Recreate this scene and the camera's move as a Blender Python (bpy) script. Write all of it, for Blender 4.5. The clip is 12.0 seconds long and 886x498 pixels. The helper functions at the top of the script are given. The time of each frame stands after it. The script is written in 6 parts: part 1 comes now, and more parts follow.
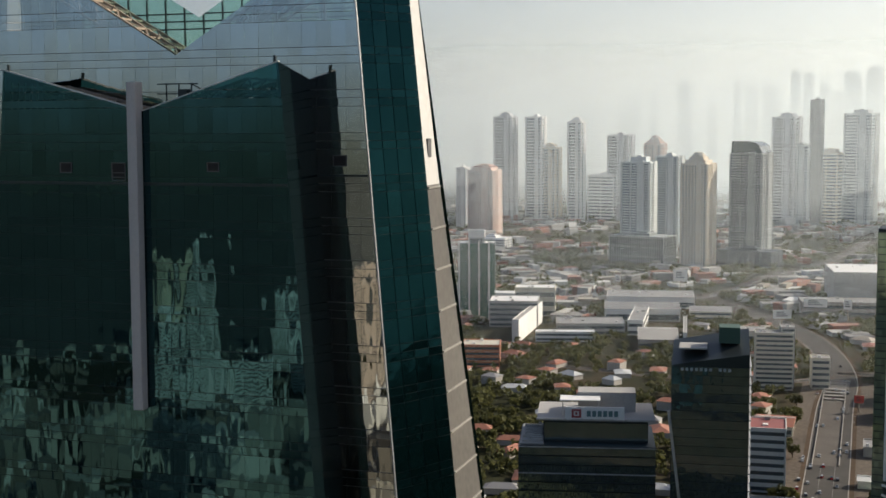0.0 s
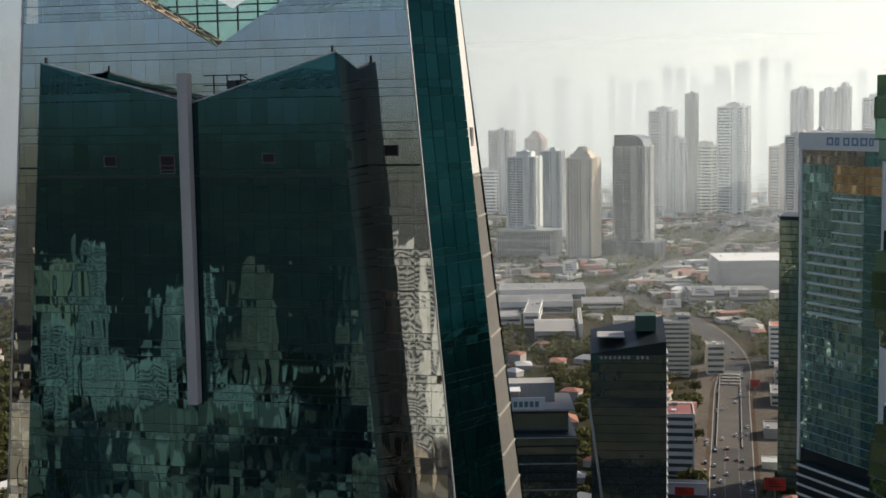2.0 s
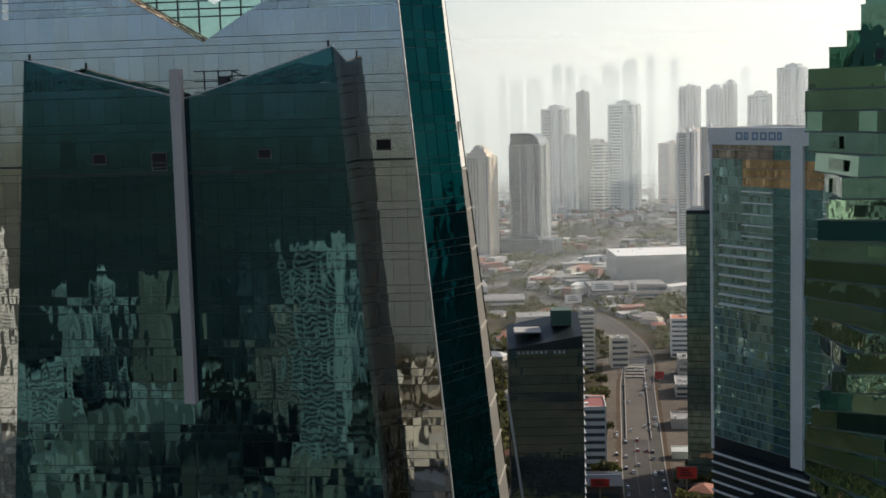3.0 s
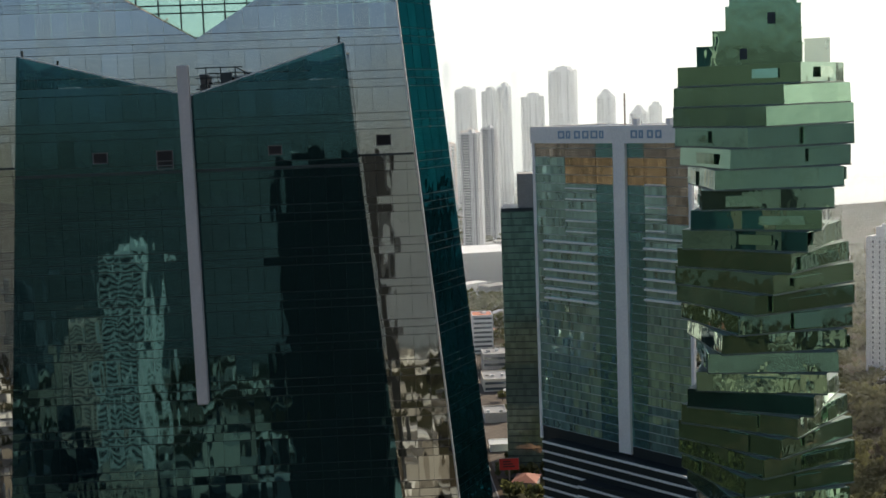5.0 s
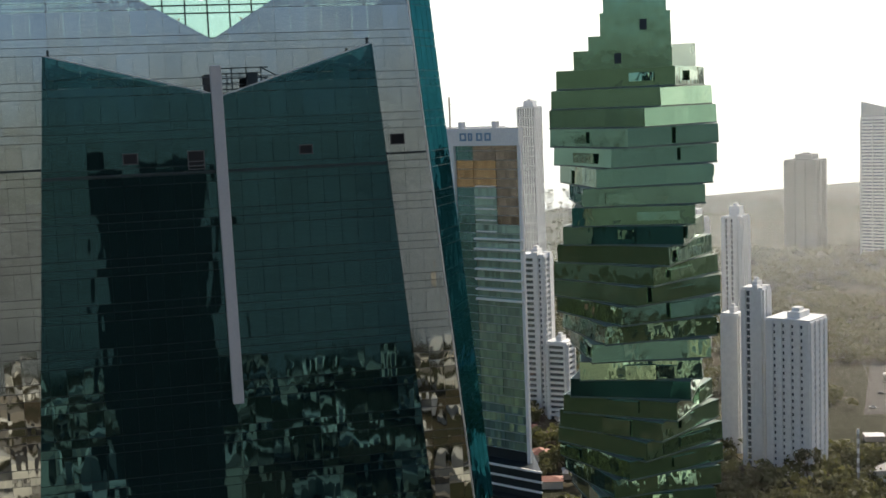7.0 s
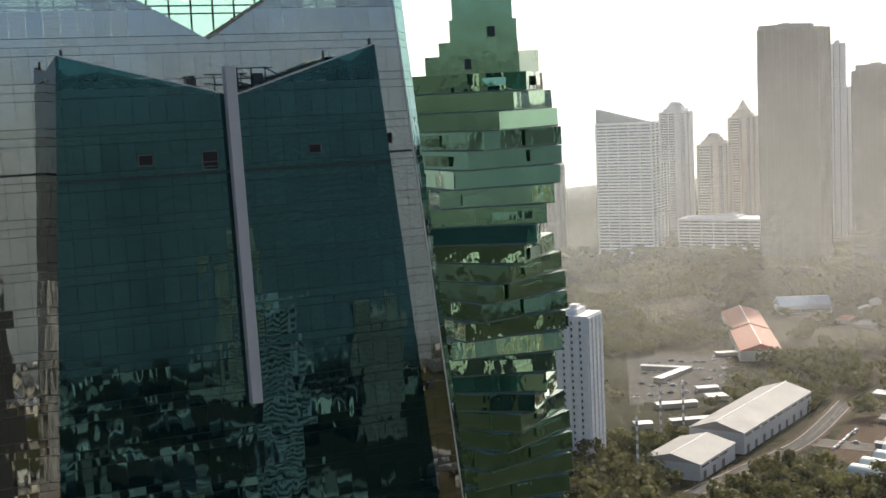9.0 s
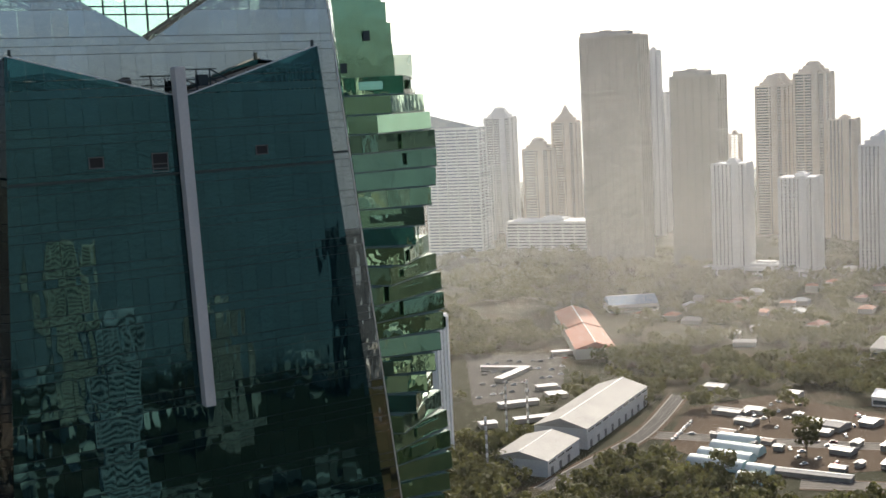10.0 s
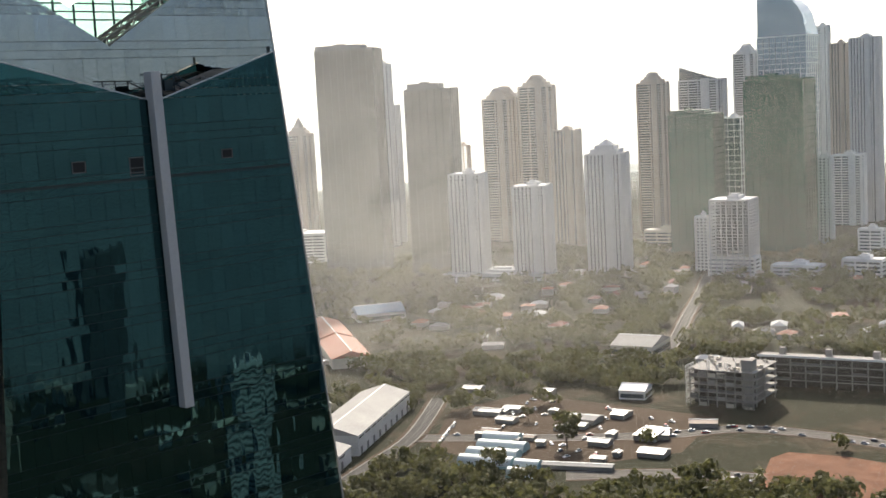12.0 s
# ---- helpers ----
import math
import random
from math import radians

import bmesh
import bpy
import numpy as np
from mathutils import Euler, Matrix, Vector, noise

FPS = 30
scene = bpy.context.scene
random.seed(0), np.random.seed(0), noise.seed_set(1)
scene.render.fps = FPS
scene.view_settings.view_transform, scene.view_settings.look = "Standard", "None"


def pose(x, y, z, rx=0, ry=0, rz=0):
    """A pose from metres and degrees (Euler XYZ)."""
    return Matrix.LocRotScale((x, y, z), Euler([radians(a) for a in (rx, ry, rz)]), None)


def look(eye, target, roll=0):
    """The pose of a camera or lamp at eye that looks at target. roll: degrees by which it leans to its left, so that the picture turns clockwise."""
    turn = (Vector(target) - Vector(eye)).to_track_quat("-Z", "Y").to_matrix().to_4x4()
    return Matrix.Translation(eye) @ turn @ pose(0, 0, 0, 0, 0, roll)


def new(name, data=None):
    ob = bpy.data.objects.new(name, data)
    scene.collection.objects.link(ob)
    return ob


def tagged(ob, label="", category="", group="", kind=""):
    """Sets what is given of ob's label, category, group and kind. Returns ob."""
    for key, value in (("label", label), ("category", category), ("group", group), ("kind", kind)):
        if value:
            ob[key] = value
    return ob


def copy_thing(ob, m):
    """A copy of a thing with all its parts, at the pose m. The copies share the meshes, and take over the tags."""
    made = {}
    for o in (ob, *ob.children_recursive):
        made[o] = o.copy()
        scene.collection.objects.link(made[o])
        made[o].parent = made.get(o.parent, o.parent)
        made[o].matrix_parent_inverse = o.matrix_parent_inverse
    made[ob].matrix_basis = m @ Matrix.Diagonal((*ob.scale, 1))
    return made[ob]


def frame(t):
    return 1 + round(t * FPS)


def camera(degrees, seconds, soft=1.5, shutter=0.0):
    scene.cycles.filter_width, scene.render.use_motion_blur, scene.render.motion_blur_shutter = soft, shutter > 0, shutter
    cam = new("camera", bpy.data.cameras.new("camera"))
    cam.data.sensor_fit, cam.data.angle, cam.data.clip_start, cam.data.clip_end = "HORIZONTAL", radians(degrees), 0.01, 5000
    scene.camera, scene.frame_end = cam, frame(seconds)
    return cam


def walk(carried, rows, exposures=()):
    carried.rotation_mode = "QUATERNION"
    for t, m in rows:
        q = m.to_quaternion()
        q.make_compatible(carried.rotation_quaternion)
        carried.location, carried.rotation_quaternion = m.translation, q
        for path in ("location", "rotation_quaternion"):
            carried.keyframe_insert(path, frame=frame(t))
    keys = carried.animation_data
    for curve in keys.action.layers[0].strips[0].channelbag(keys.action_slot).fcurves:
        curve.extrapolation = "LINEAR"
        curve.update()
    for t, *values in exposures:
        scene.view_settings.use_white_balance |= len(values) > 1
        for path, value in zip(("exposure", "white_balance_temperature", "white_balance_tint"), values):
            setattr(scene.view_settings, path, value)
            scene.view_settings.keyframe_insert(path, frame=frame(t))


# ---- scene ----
cam = camera(37.8, 12.0, soft=1.6)
walk(cam, [
    (0, look((77.96, -124.95, 200.09), (46.25, -30.67, 189.80), -0.41)),
    (0.5, look((74.06, -126.98, 199.85), (43.65, -32.28, 189.52), -0.59)),
    (1, look((69.36, -128.47, 199.68), (40.60, -33.26, 189.27), -0.74)),
    (1.5, look((64.28, -130.04, 199.51), (38.20, -34.07, 189.03), -0.89)),
    (2, look((59.08, -132.10, 199.38), (36.75, -35.21, 188.78), -1.06)),
    (2.5, look((53.41, -133.61, 199.11), (35.28, -35.84, 188.47), -1.39)),
    (3, look((47.70, -135.28, 198.92), (33.71, -36.85, 188.16), -1.62)),
    (5, look((21.39, -139.78, 198.79), (25.19, -40.46, 187.75), -2.12)),
    (5.5, look((14.30, -140.70, 198.75), (22.59, -41.65, 187.70), -2.23)),
    (6, look((6.97, -141.06, 198.72), (19.76, -42.50, 187.69), -2.39)),
    (6.5, look((-0.54, -141.16, 198.83), (16.77, -43.30, 187.73), -2.46)),
    (7, look((-8.32, -140.71, 199.18), (13.68, -43.81, 187.89), -2.32)),
    (9, look((-39.30, -135.01, 199.23), (2.56, -44.91, 187.84), -2.72)),
    (9.5, look((-46.22, -132.76, 199.24), (2.29, -46.08, 187.75), -2.85)),
    (10, look((-53.04, -130.24, 199.31), (0.99, -46.89, 187.73), -2.90)),
    (10.5, look((-59.94, -128.15, 199.39), (-1.35, -47.94, 187.82), -2.99)),
    (11, look((-66.68, -125.51, 199.43), (-3.57, -48.81, 187.84), -3.04)),
    (11.5, look((-73.09, -122.26, 199.53), (-5.82, -49.19, 187.89), -3.05)),
    (12, look((-79.24, -118.56, 199.66), (-8.33, -49.01, 188.01), -3.06)),
], exposures=[(0, 0.08), (3, 0.1), (5.5, 0.37), (7, 0.48), (9, 0.63), (10.5, 0.7), (12, 0.68)])

# ---- sky and sun ----
SUN_AZ, SUN_EL = radians(50), radians(30)   # clockwise from +y, above the horizon
world = bpy.data.worlds.new("sky")
scene.world = world
world.use_nodes = True
wn = world.node_tree.nodes
sky = wn.new("ShaderNodeTexSky")
sky.sky_type, sky.sun_disc = "NISHITA", False
sky.sun_elevation, sky.sun_rotation = SUN_EL, SUN_AZ
sky.altitude, sky.air_density, sky.dust_density, sky.ozone_density = 20, 0.7, 2.2, 0.5
wn["Background"].inputs["Strength"].default_value = 0.125
world.node_tree.links.new(sky.outputs["Color"], wn["Background"].inputs["Color"])
sun_data = bpy.data.lights.new("sun", "SUN")
sun_data.energy, sun_data.angle, sun_data.color = 4.8, radians(2.0), (1.0, 0.915, 0.79)
sun = new("sun", sun_data)
sun.matrix_world = look((0, 0, 900), (-math.sin(SUN_AZ) * math.cos(SUN_EL) * 100, -math.cos(SUN_AZ) * math.cos(SUN_EL) * 100, 900 - math.sin(SUN_EL) * 100))


# ---- materials ----
def mat(name, color, rough=0.6, metal=0.0, vary=0.12, scale=0.4, bump=0.0, grime=0.0, spec=0.5, rand=0.0):
    """A surface with noise at two scales; rand: spread of brightness from object to object."""
    m = bpy.data.materials.new(name)
    m.use_nodes = True
    n, l = m.node_tree.nodes, m.node_tree.links
    b = n["Principled BSDF"]
    b.inputs["Roughness"].default_value, b.inputs["Metallic"].default_value = rough, metal
    b.inputs["Specular IOR Level"].default_value = spec
    geo = n.new("ShaderNodeNewGeometry")
    big, fine = n.new("ShaderNodeTexNoise"), n.new("ShaderNodeTexNoise")
    big.inputs["Scale"].default_value, fine.inputs["Scale"].default_value = scale * 0.15, scale * 3
    big.inputs["Detail"].default_value, fine.inputs["Detail"].default_value = 5, 4
    for t in (big, fine):
        l.new(geo.outputs["Position"], t.inputs["Vector"])
    add = n.new("ShaderNodeMath")
    add.operation = "ADD"
    l.new(big.outputs["Fac"], add.inputs[0]), l.new(fine.outputs["Fac"], add.inputs[1])
    ramp = n.new("ShaderNodeMapRange")
    ramp.inputs["From Min"].default_value, ramp.inputs["From Max"].default_value = 0.6, 1.4
    ramp.inputs["To Min"].default_value, ramp.inputs["To Max"].default_value = 1 - vary - grime, 1 + vary
    l.new(add.outputs[0], ramp.inputs["Value"])
    fac = ramp.outputs["Result"]
    if rand:
        info, mul = n.new("ShaderNodeObjectInfo"), n.new("ShaderNodeMath")
        rr = n.new("ShaderNodeMapRange")
        rr.inputs["To Min"].default_value, rr.inputs["To Max"].default_value = 1 - rand, 1 + rand
        l.new(info.outputs["Random"], rr.inputs["Value"])
        mul.operation = "MULTIPLY"
        l.new(fac, mul.inputs[0]), l.new(rr.outputs["Result"], mul.inputs[1])
        fac = mul.outputs[0]
    scl = n.new("ShaderNodeVectorMath")
    scl.operation = "SCALE"
    scl.inputs[0].default_value = color
    l.new(fac, scl.inputs["Scale"])
    l.new(scl.outputs["Vector"], b.inputs["Base Color"])
    if bump:
        bp = n.new("ShaderNodeBump")
        bp.inputs["Strength"].default_value, bp.inputs["Distance"].default_value = bump, 0.1
        l.new(fine.outputs["Fac"], bp.inputs["Height"]), l.new(bp.outputs["Normal"], b.inputs["Normal"])
    return m


def glass_mat(name, tint, rough=0.02, wave=0.02, wscale=0.35, body=0.5, island=0.0, cells=None, spread=0.4, tall=1.0, ior=1.6, spec=0.6, rim=None):
    """Coated facade glass: a dark, tinted mirror that bends what it reflects; island: spread of tint from pane to pane."""
    m = bpy.data.materials.new(name)
    m.use_nodes = True
    n, l = m.node_tree.nodes, m.node_tree.links
    b = n["Principled BSDF"]
    b.inputs["Roughness"].default_value = rough
    b.inputs["Metallic"].default_value = body
    b.inputs["IOR"].default_value = ior
    b.inputs["Specular IOR Level"].default_value = spec
    if rim:
        b.inputs["Specular Tint"].default_value = rim
    geo = n.new("ShaderNodeNewGeometry")
    wav = n.new("ShaderNodeTexNoise")
    wav.inputs["Scale"].default_value, wav.inputs["Detail"].default_value = wscale, 2.0
    long = n.new("ShaderNodeVectorMath")
    long.operation = "MULTIPLY"
    long.inputs[1].default_value = (1.0, 1.0, 1.0 / tall)
    l.new(geo.outputs["Position"], long.inputs[0]), l.new(long.outputs["Vector"], wav.inputs["Vector"])
    bp = n.new("ShaderNodeBump")
    bp.inputs["Strength"].default_value, bp.inputs["Distance"].default_value = 1.0, wave
    l.new(wav.outputs["Fac"], bp.inputs["Height"]), l.new(bp.outputs["Normal"], b.inputs["Normal"])
    stain = n.new("ShaderNodeTexNoise")
    stain.inputs["Scale"].default_value, stain.inputs["Detail"].default_value = 0.12, 4
    l.new(geo.outputs["Position"], stain.inputs["Vector"])
    rr = n.new("ShaderNodeMapRange")
    rr.inputs["To Min"].default_value, rr.inputs["To Max"].default_value = 0.8, 1.2
    l.new(stain.outputs["Fac"], rr.inputs["Value"])
    fac = rr.outputs["Result"]
    if cells:
        snap, wh, cr, cm = n.new("ShaderNodeVectorMath"), n.new("ShaderNodeTexWhiteNoise"), n.new("ShaderNodeMapRange"), n.new("ShaderNodeMath")
        snap.operation, cm.operation = "SNAP", "MULTIPLY"
        snap.inputs[1].default_value = cells
        l.new(geo.outputs["Position"], snap.inputs[0]), l.new(snap.outputs["Vector"], wh.inputs["Vector"]), l.new(wh.outputs["Value"], cr.inputs["Value"])
        cr.inputs["To Min"].default_value, cr.inputs["To Max"].default_value = 1 - spread, 1 + spread
        l.new(fac, cm.inputs[0]), l.new(cr.outputs["Result"], cm.inputs[1])
        fac = cm.outputs[0]
    if island:
        ir, info, ad, mul = n.new("ShaderNodeMapRange"), n.new("ShaderNodeObjectInfo"), n.new("ShaderNodeMath"), n.new("ShaderNodeMath")
        ad.operation, mul.operation = "ADD", "MULTIPLY"
        l.new(info.outputs["Random"], ad.inputs[0]), l.new(geo.outputs["Random Per Island"], ad.inputs[1])
        fr = n.new("ShaderNodeMath")
        fr.operation = "FRACT"
        l.new(ad.outputs[0], fr.inputs[0]), l.new(fr.outputs[0], ir.inputs["Value"])
        ir.inputs["To Min"].default_value, ir.inputs["To Max"].default_value = 1 - island, 1 + island
        l.new(fac, mul.inputs[0]), l.new(ir.outputs["Result"], mul.inputs[1])
        fac = mul.outputs[0]
    scl = n.new("ShaderNodeVectorMath")
    scl.operation = "SCALE"
    scl.inputs[0].default_value = tint
    l.new(fac, scl.inputs["Scale"]), l.new(scl.outputs["Vector"], b.inputs["Base Color"])
    return m


def haze_mat(alpha, fade=(200, 420)):
    """Haze painted on a sheet: lets most light through and scatters some; thin at the ground and high up."""
    m = bpy.data.materials.new("haze")
    m.use_nodes = True
    n, l = m.node_tree.nodes, m.node_tree.links
    n.remove(n["Principled BSDF"])
    geo, sep = n.new("ShaderNodeNewGeometry"), n.new("ShaderNodeSeparateXYZ")
    l.new(geo.outputs["Position"], sep.inputs[0])
    lo, hi, mul, amt = n.new("ShaderNodeMapRange"), n.new("ShaderNodeMapRange"), n.new("ShaderNodeMath"), n.new("ShaderNodeMath")
    lo.interpolation_type = hi.interpolation_type = "SMOOTHSTEP"
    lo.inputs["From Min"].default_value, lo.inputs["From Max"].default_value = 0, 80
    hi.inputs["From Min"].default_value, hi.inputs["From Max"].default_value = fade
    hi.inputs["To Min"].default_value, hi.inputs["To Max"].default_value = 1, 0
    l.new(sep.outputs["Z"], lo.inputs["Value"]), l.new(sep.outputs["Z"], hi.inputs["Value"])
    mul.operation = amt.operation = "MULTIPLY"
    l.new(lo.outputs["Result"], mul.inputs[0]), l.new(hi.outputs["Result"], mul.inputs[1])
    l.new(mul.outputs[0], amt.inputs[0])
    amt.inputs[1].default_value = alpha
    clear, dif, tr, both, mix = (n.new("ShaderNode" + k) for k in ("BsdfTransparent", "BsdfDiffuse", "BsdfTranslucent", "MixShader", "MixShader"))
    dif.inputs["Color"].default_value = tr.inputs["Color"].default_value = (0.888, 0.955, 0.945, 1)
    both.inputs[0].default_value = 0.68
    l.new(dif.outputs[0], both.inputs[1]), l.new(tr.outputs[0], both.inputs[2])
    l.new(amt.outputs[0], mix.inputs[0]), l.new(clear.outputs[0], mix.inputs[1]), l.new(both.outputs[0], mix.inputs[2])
    l.new(mix.outputs[0], n["Material Output"].inputs["Surface"])
    return m


def mist_mat(color=(0.888, 0.955, 0.945, 1)):
    """What scatters the light in the thin air: pale, half of the light goes through."""
    m = bpy.data.materials.new("mist")
    m.use_nodes = True
    n, l = m.node_tree.nodes, m.node_tree.links
    n.remove(n["Principled BSDF"])
    dif, tr, both = (n.new("ShaderNode" + k) for k in ("BsdfDiffuse", "BsdfTranslucent", "MixShader"))
    dif.inputs["Color"].default_value = tr.inputs["Color"].default_value = color
    both.inputs[0].default_value = 0.68
    l.new(dif.outputs[0], both.inputs[1]), l.new(tr.outputs[0], both.inputs[2])
    l.new(both.outputs[0], n["Material Output"].inputs["Surface"])
    return m


# ---- building helpers ----
def mesh_of(bm, name):
    me = bpy.data.meshes.new(name)
    bm.to_mesh(me)
    bm.free()
    return me


def part(name, bm, material, parent=None, label=""):
    """Links a bmesh as one mesh object under a thing or a part."""
    ob = new(name, mesh_of(bm, name) if isinstance(bm, bmesh.types.BMesh) else bm)
    if material and not ob.data.materials:
        ob.data.materials.append(material)
    if parent:
        ob.parent = parent
    if label:
        ob["label"] = label
    return ob


def thing(name, label, category, group="", at=(0, 0, 0), rz=0.0):
    ob = tagged(new(name), label, category, group)
    ob.empty_display_size = 0.5
    ob.matrix_basis = Matrix.Translation(at) @ Matrix.Rotation(rz, 4, "Z")
    return ob


def add_box(bm, x0, x1, y0, y1, z0, z1, m=None):
    p = [(x, y, z) for z in (z0, z1) for x, y in ((x0, y0), (x1, y0), (x1, y1), (x0, y1))]
    v = [bm.verts.new(m @ Vector(c) if m else c) for c in p]
    for f in ((3, 2, 1, 0), (4, 5, 6, 7), (0, 1, 5, 4), (1, 2, 6, 5), (2, 3, 7, 6), (3, 0, 4, 7)):
        bm.faces.new([v[i] for i in f])
    return v


def box(*a, m=None):
    bm = bmesh.new()
    add_box(bm, *a, m=m)
    return bm


def prism(bm, ring, z0, z1, taper=1.0, cx=0.0, cy=0.0):
    """A closed prism on a ring of (x, y), counterclockwise."""
    lo = [bm.verts.new((x, y, z0)) for x, y in ring]
    hi = [bm.verts.new((cx + (x - cx) * taper, cy + (y - cy) * taper, z1)) for x, y in ring]
    n = len(ring)
    for i in range(n):
        bm.faces.new((lo[i], lo[(i + 1) % n], hi[(i + 1) % n], hi[i]))
    bm.faces.new(hi), bm.faces.new(lo[::-1])
    return hi


def add_bar(bm, a, b, r, sides=4):
    """A straight bar between two points."""
    a, b = Vector(a), Vector(b)
    q = (b - a).to_track_quat("Z", "Y").to_matrix()
    rings = []
    for p in (a, b):
        rings.append([bm.verts.new(p + q @ Vector((r * math.cos(math.tau * (k + 0.5) / sides), r * math.sin(math.tau * (k + 0.5) / sides), 0))) for k in range(sides)])
    for k in range(sides):
        bm.faces.new((rings[0][k], rings[0][(k + 1) % sides], rings[1][(k + 1) % sides], rings[1][k]))
    bm.faces.new(rings[0][::-1]), bm.faces.new(rings[1])


def plate(corners, depth, bm=None):
    """A slab behind four or more front corners."""
    bm = bm or bmesh.new()
    c = [Vector(p) for p in corners]
    nrm = (c[1] - c[0]).cross(c[2] - c[0]).normalized()
    f = [bm.verts.new(p) for p in c]
    k = [bm.verts.new(p - nrm * depth) for p in c]
    bm.faces.new(f), bm.faces.new(k[::-1])
    for i in range(len(c)):
        j = (i + 1) % len(c)
        bm.faces.new((f[j], f[i], k[i], k[j]))
    return bm


def strip(x0, x1, y, z0, z1, n, wob=0.02, lean=0.0):
    """A glazed strip of n flat panes in one piece, folded a little at each joint; lean: how far the tops sit back."""
    bm = bmesh.new()
    tip = lean / 2 + random.gauss(0, wob) * 0.5
    off = [random.gauss(0, wob) for _ in range(n + 1)]
    rows = []
    for z, e in ((z0, -tip), (z1, tip)):
        rows.append([bm.verts.new((x0 + (x1 - x0) * i / n, y + off[i] + e, z)) for i in range(n + 1)])
    lo, hi = rows
    for i in range(n):
        bm.faces.new((lo[i], lo[i + 1], hi[i + 1], hi[i]))
    k = [bm.verts.new(p) for p in ((x0, y + 0.4, z0), (x1, y + 0.4, z0), (x1, y + 0.4, z1), (x0, y + 0.4, z1))]
    bm.faces.new((lo[0], hi[0], k[3], k[0])), bm.faces.new((hi[n], lo[n], k[1], k[2]))
    bm.faces.new(hi + [k[2], k[3]]), bm.faces.new(lo[::-1] + [k[0], k[1]])
    return bm


# ---- shared surfaces ----
M_PANEL = glass_mat("dark green facade glass", (0.026, 0.075, 0.08), wave=0.034, wscale=0.3, body=0.87, island=0.07, tall=3.0)
M_SILVER = glass_mat("silver facade glass", (0.34, 0.36, 0.345), wave=0.03, wscale=0.3, body=1.0, island=0.06, tall=2.6)
M_TEAL = glass_mat("teal facade glass", (0.005, 0.022, 0.026), wave=0.04, wscale=0.3, body=0.9, island=0.2, ior=1.2, spec=0.05, rim=(0.22, 0.5, 0.55, 1))
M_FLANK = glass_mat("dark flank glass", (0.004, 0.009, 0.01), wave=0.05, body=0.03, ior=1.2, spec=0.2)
M_FRAME = mat("dark aluminium frame", (0.035, 0.045, 0.045), 0.45, 0.6)
M_GASKET = mat("grey gasket and frame", (0.13, 0.145, 0.14), 0.5, 0.3)
M_EDGE = mat("pale aluminium edge", (0.55, 0.53, 0.5), 0.4, 0.5)
# lower side faces: their shadow is put into the colour, ledges toned to match
M_BEIGESHADE = mat("beige cladding with shade in its colour", (0.1, 0.09, 0.074), 0.6, grime=0.2, vary=0.2)
# a lit window, its brightness given as a pale colour
M_LITPANE = mat("pale pane painted as a lit window", (0.33, 0.35, 0.3), 0.5)
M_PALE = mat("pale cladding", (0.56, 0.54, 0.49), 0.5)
M_DIM2 = mat("weathered ledge toned for shade", (0.3, 0.28, 0.24), 0.7, grime=0.2)
M_DIM = mat("dull grey metal", (0.12, 0.115, 0.11), 0.5, 0.4)
M_MAST = mat("grey painted fin", (0.43, 0.41, 0.385), 0.5, 0.1, vary=0.08, scale=1.0)
M_STEEL = mat("brown steel", (0.33, 0.26, 0.19), 0.7, 0.2)
M_WHITE = mat("white paint", (0.74, 0.72, 0.68), 0.6, rand=0.05)
M_CONC = mat("weathered concrete", (0.29, 0.265, 0.235), 0.85, grime=0.1)
M_ROOFGREY = mat("grey roofing", (0.28, 0.265, 0.24), 0.8, rand=0.2)


def clear_mat(name, tint, see, share, body):
    """Facade glass that one can also look through."""
    m = glass_mat(name, tint, wave=0.02, body=body, island=0.1)
    n, l = m.node_tree.nodes, m.node_tree.links
    open_, half = n.new("ShaderNodeBsdfTransparent"), n.new("ShaderNodeMixShader")
    open_.inputs["Color"].default_value = see
    half.inputs[0].default_value = share
    l.new(n["Principled BSDF"].outputs[0], half.inputs[1]), l.new(open_.outputs[0], half.inputs[2]), l.new(half.outputs[0], n["Material Output"].inputs["Surface"])
    return m


M_CLEAR = clear_mat("clear teal glass", (0.1, 0.34, 0.33), (0.5, 0.8, 0.72, 1), 0.75, 0.2)
M_PANELTOP = clear_mat("see-through green facade glass", (0.022, 0.074, 0.082), (0.2, 0.62, 0.6, 1), 0.24, 0.87)
M_SILVERTOP = clear_mat("see-through silver facade glass", (0.34, 0.36, 0.345), (0.8, 0.86, 0.82, 1), 0.16, 1.0)

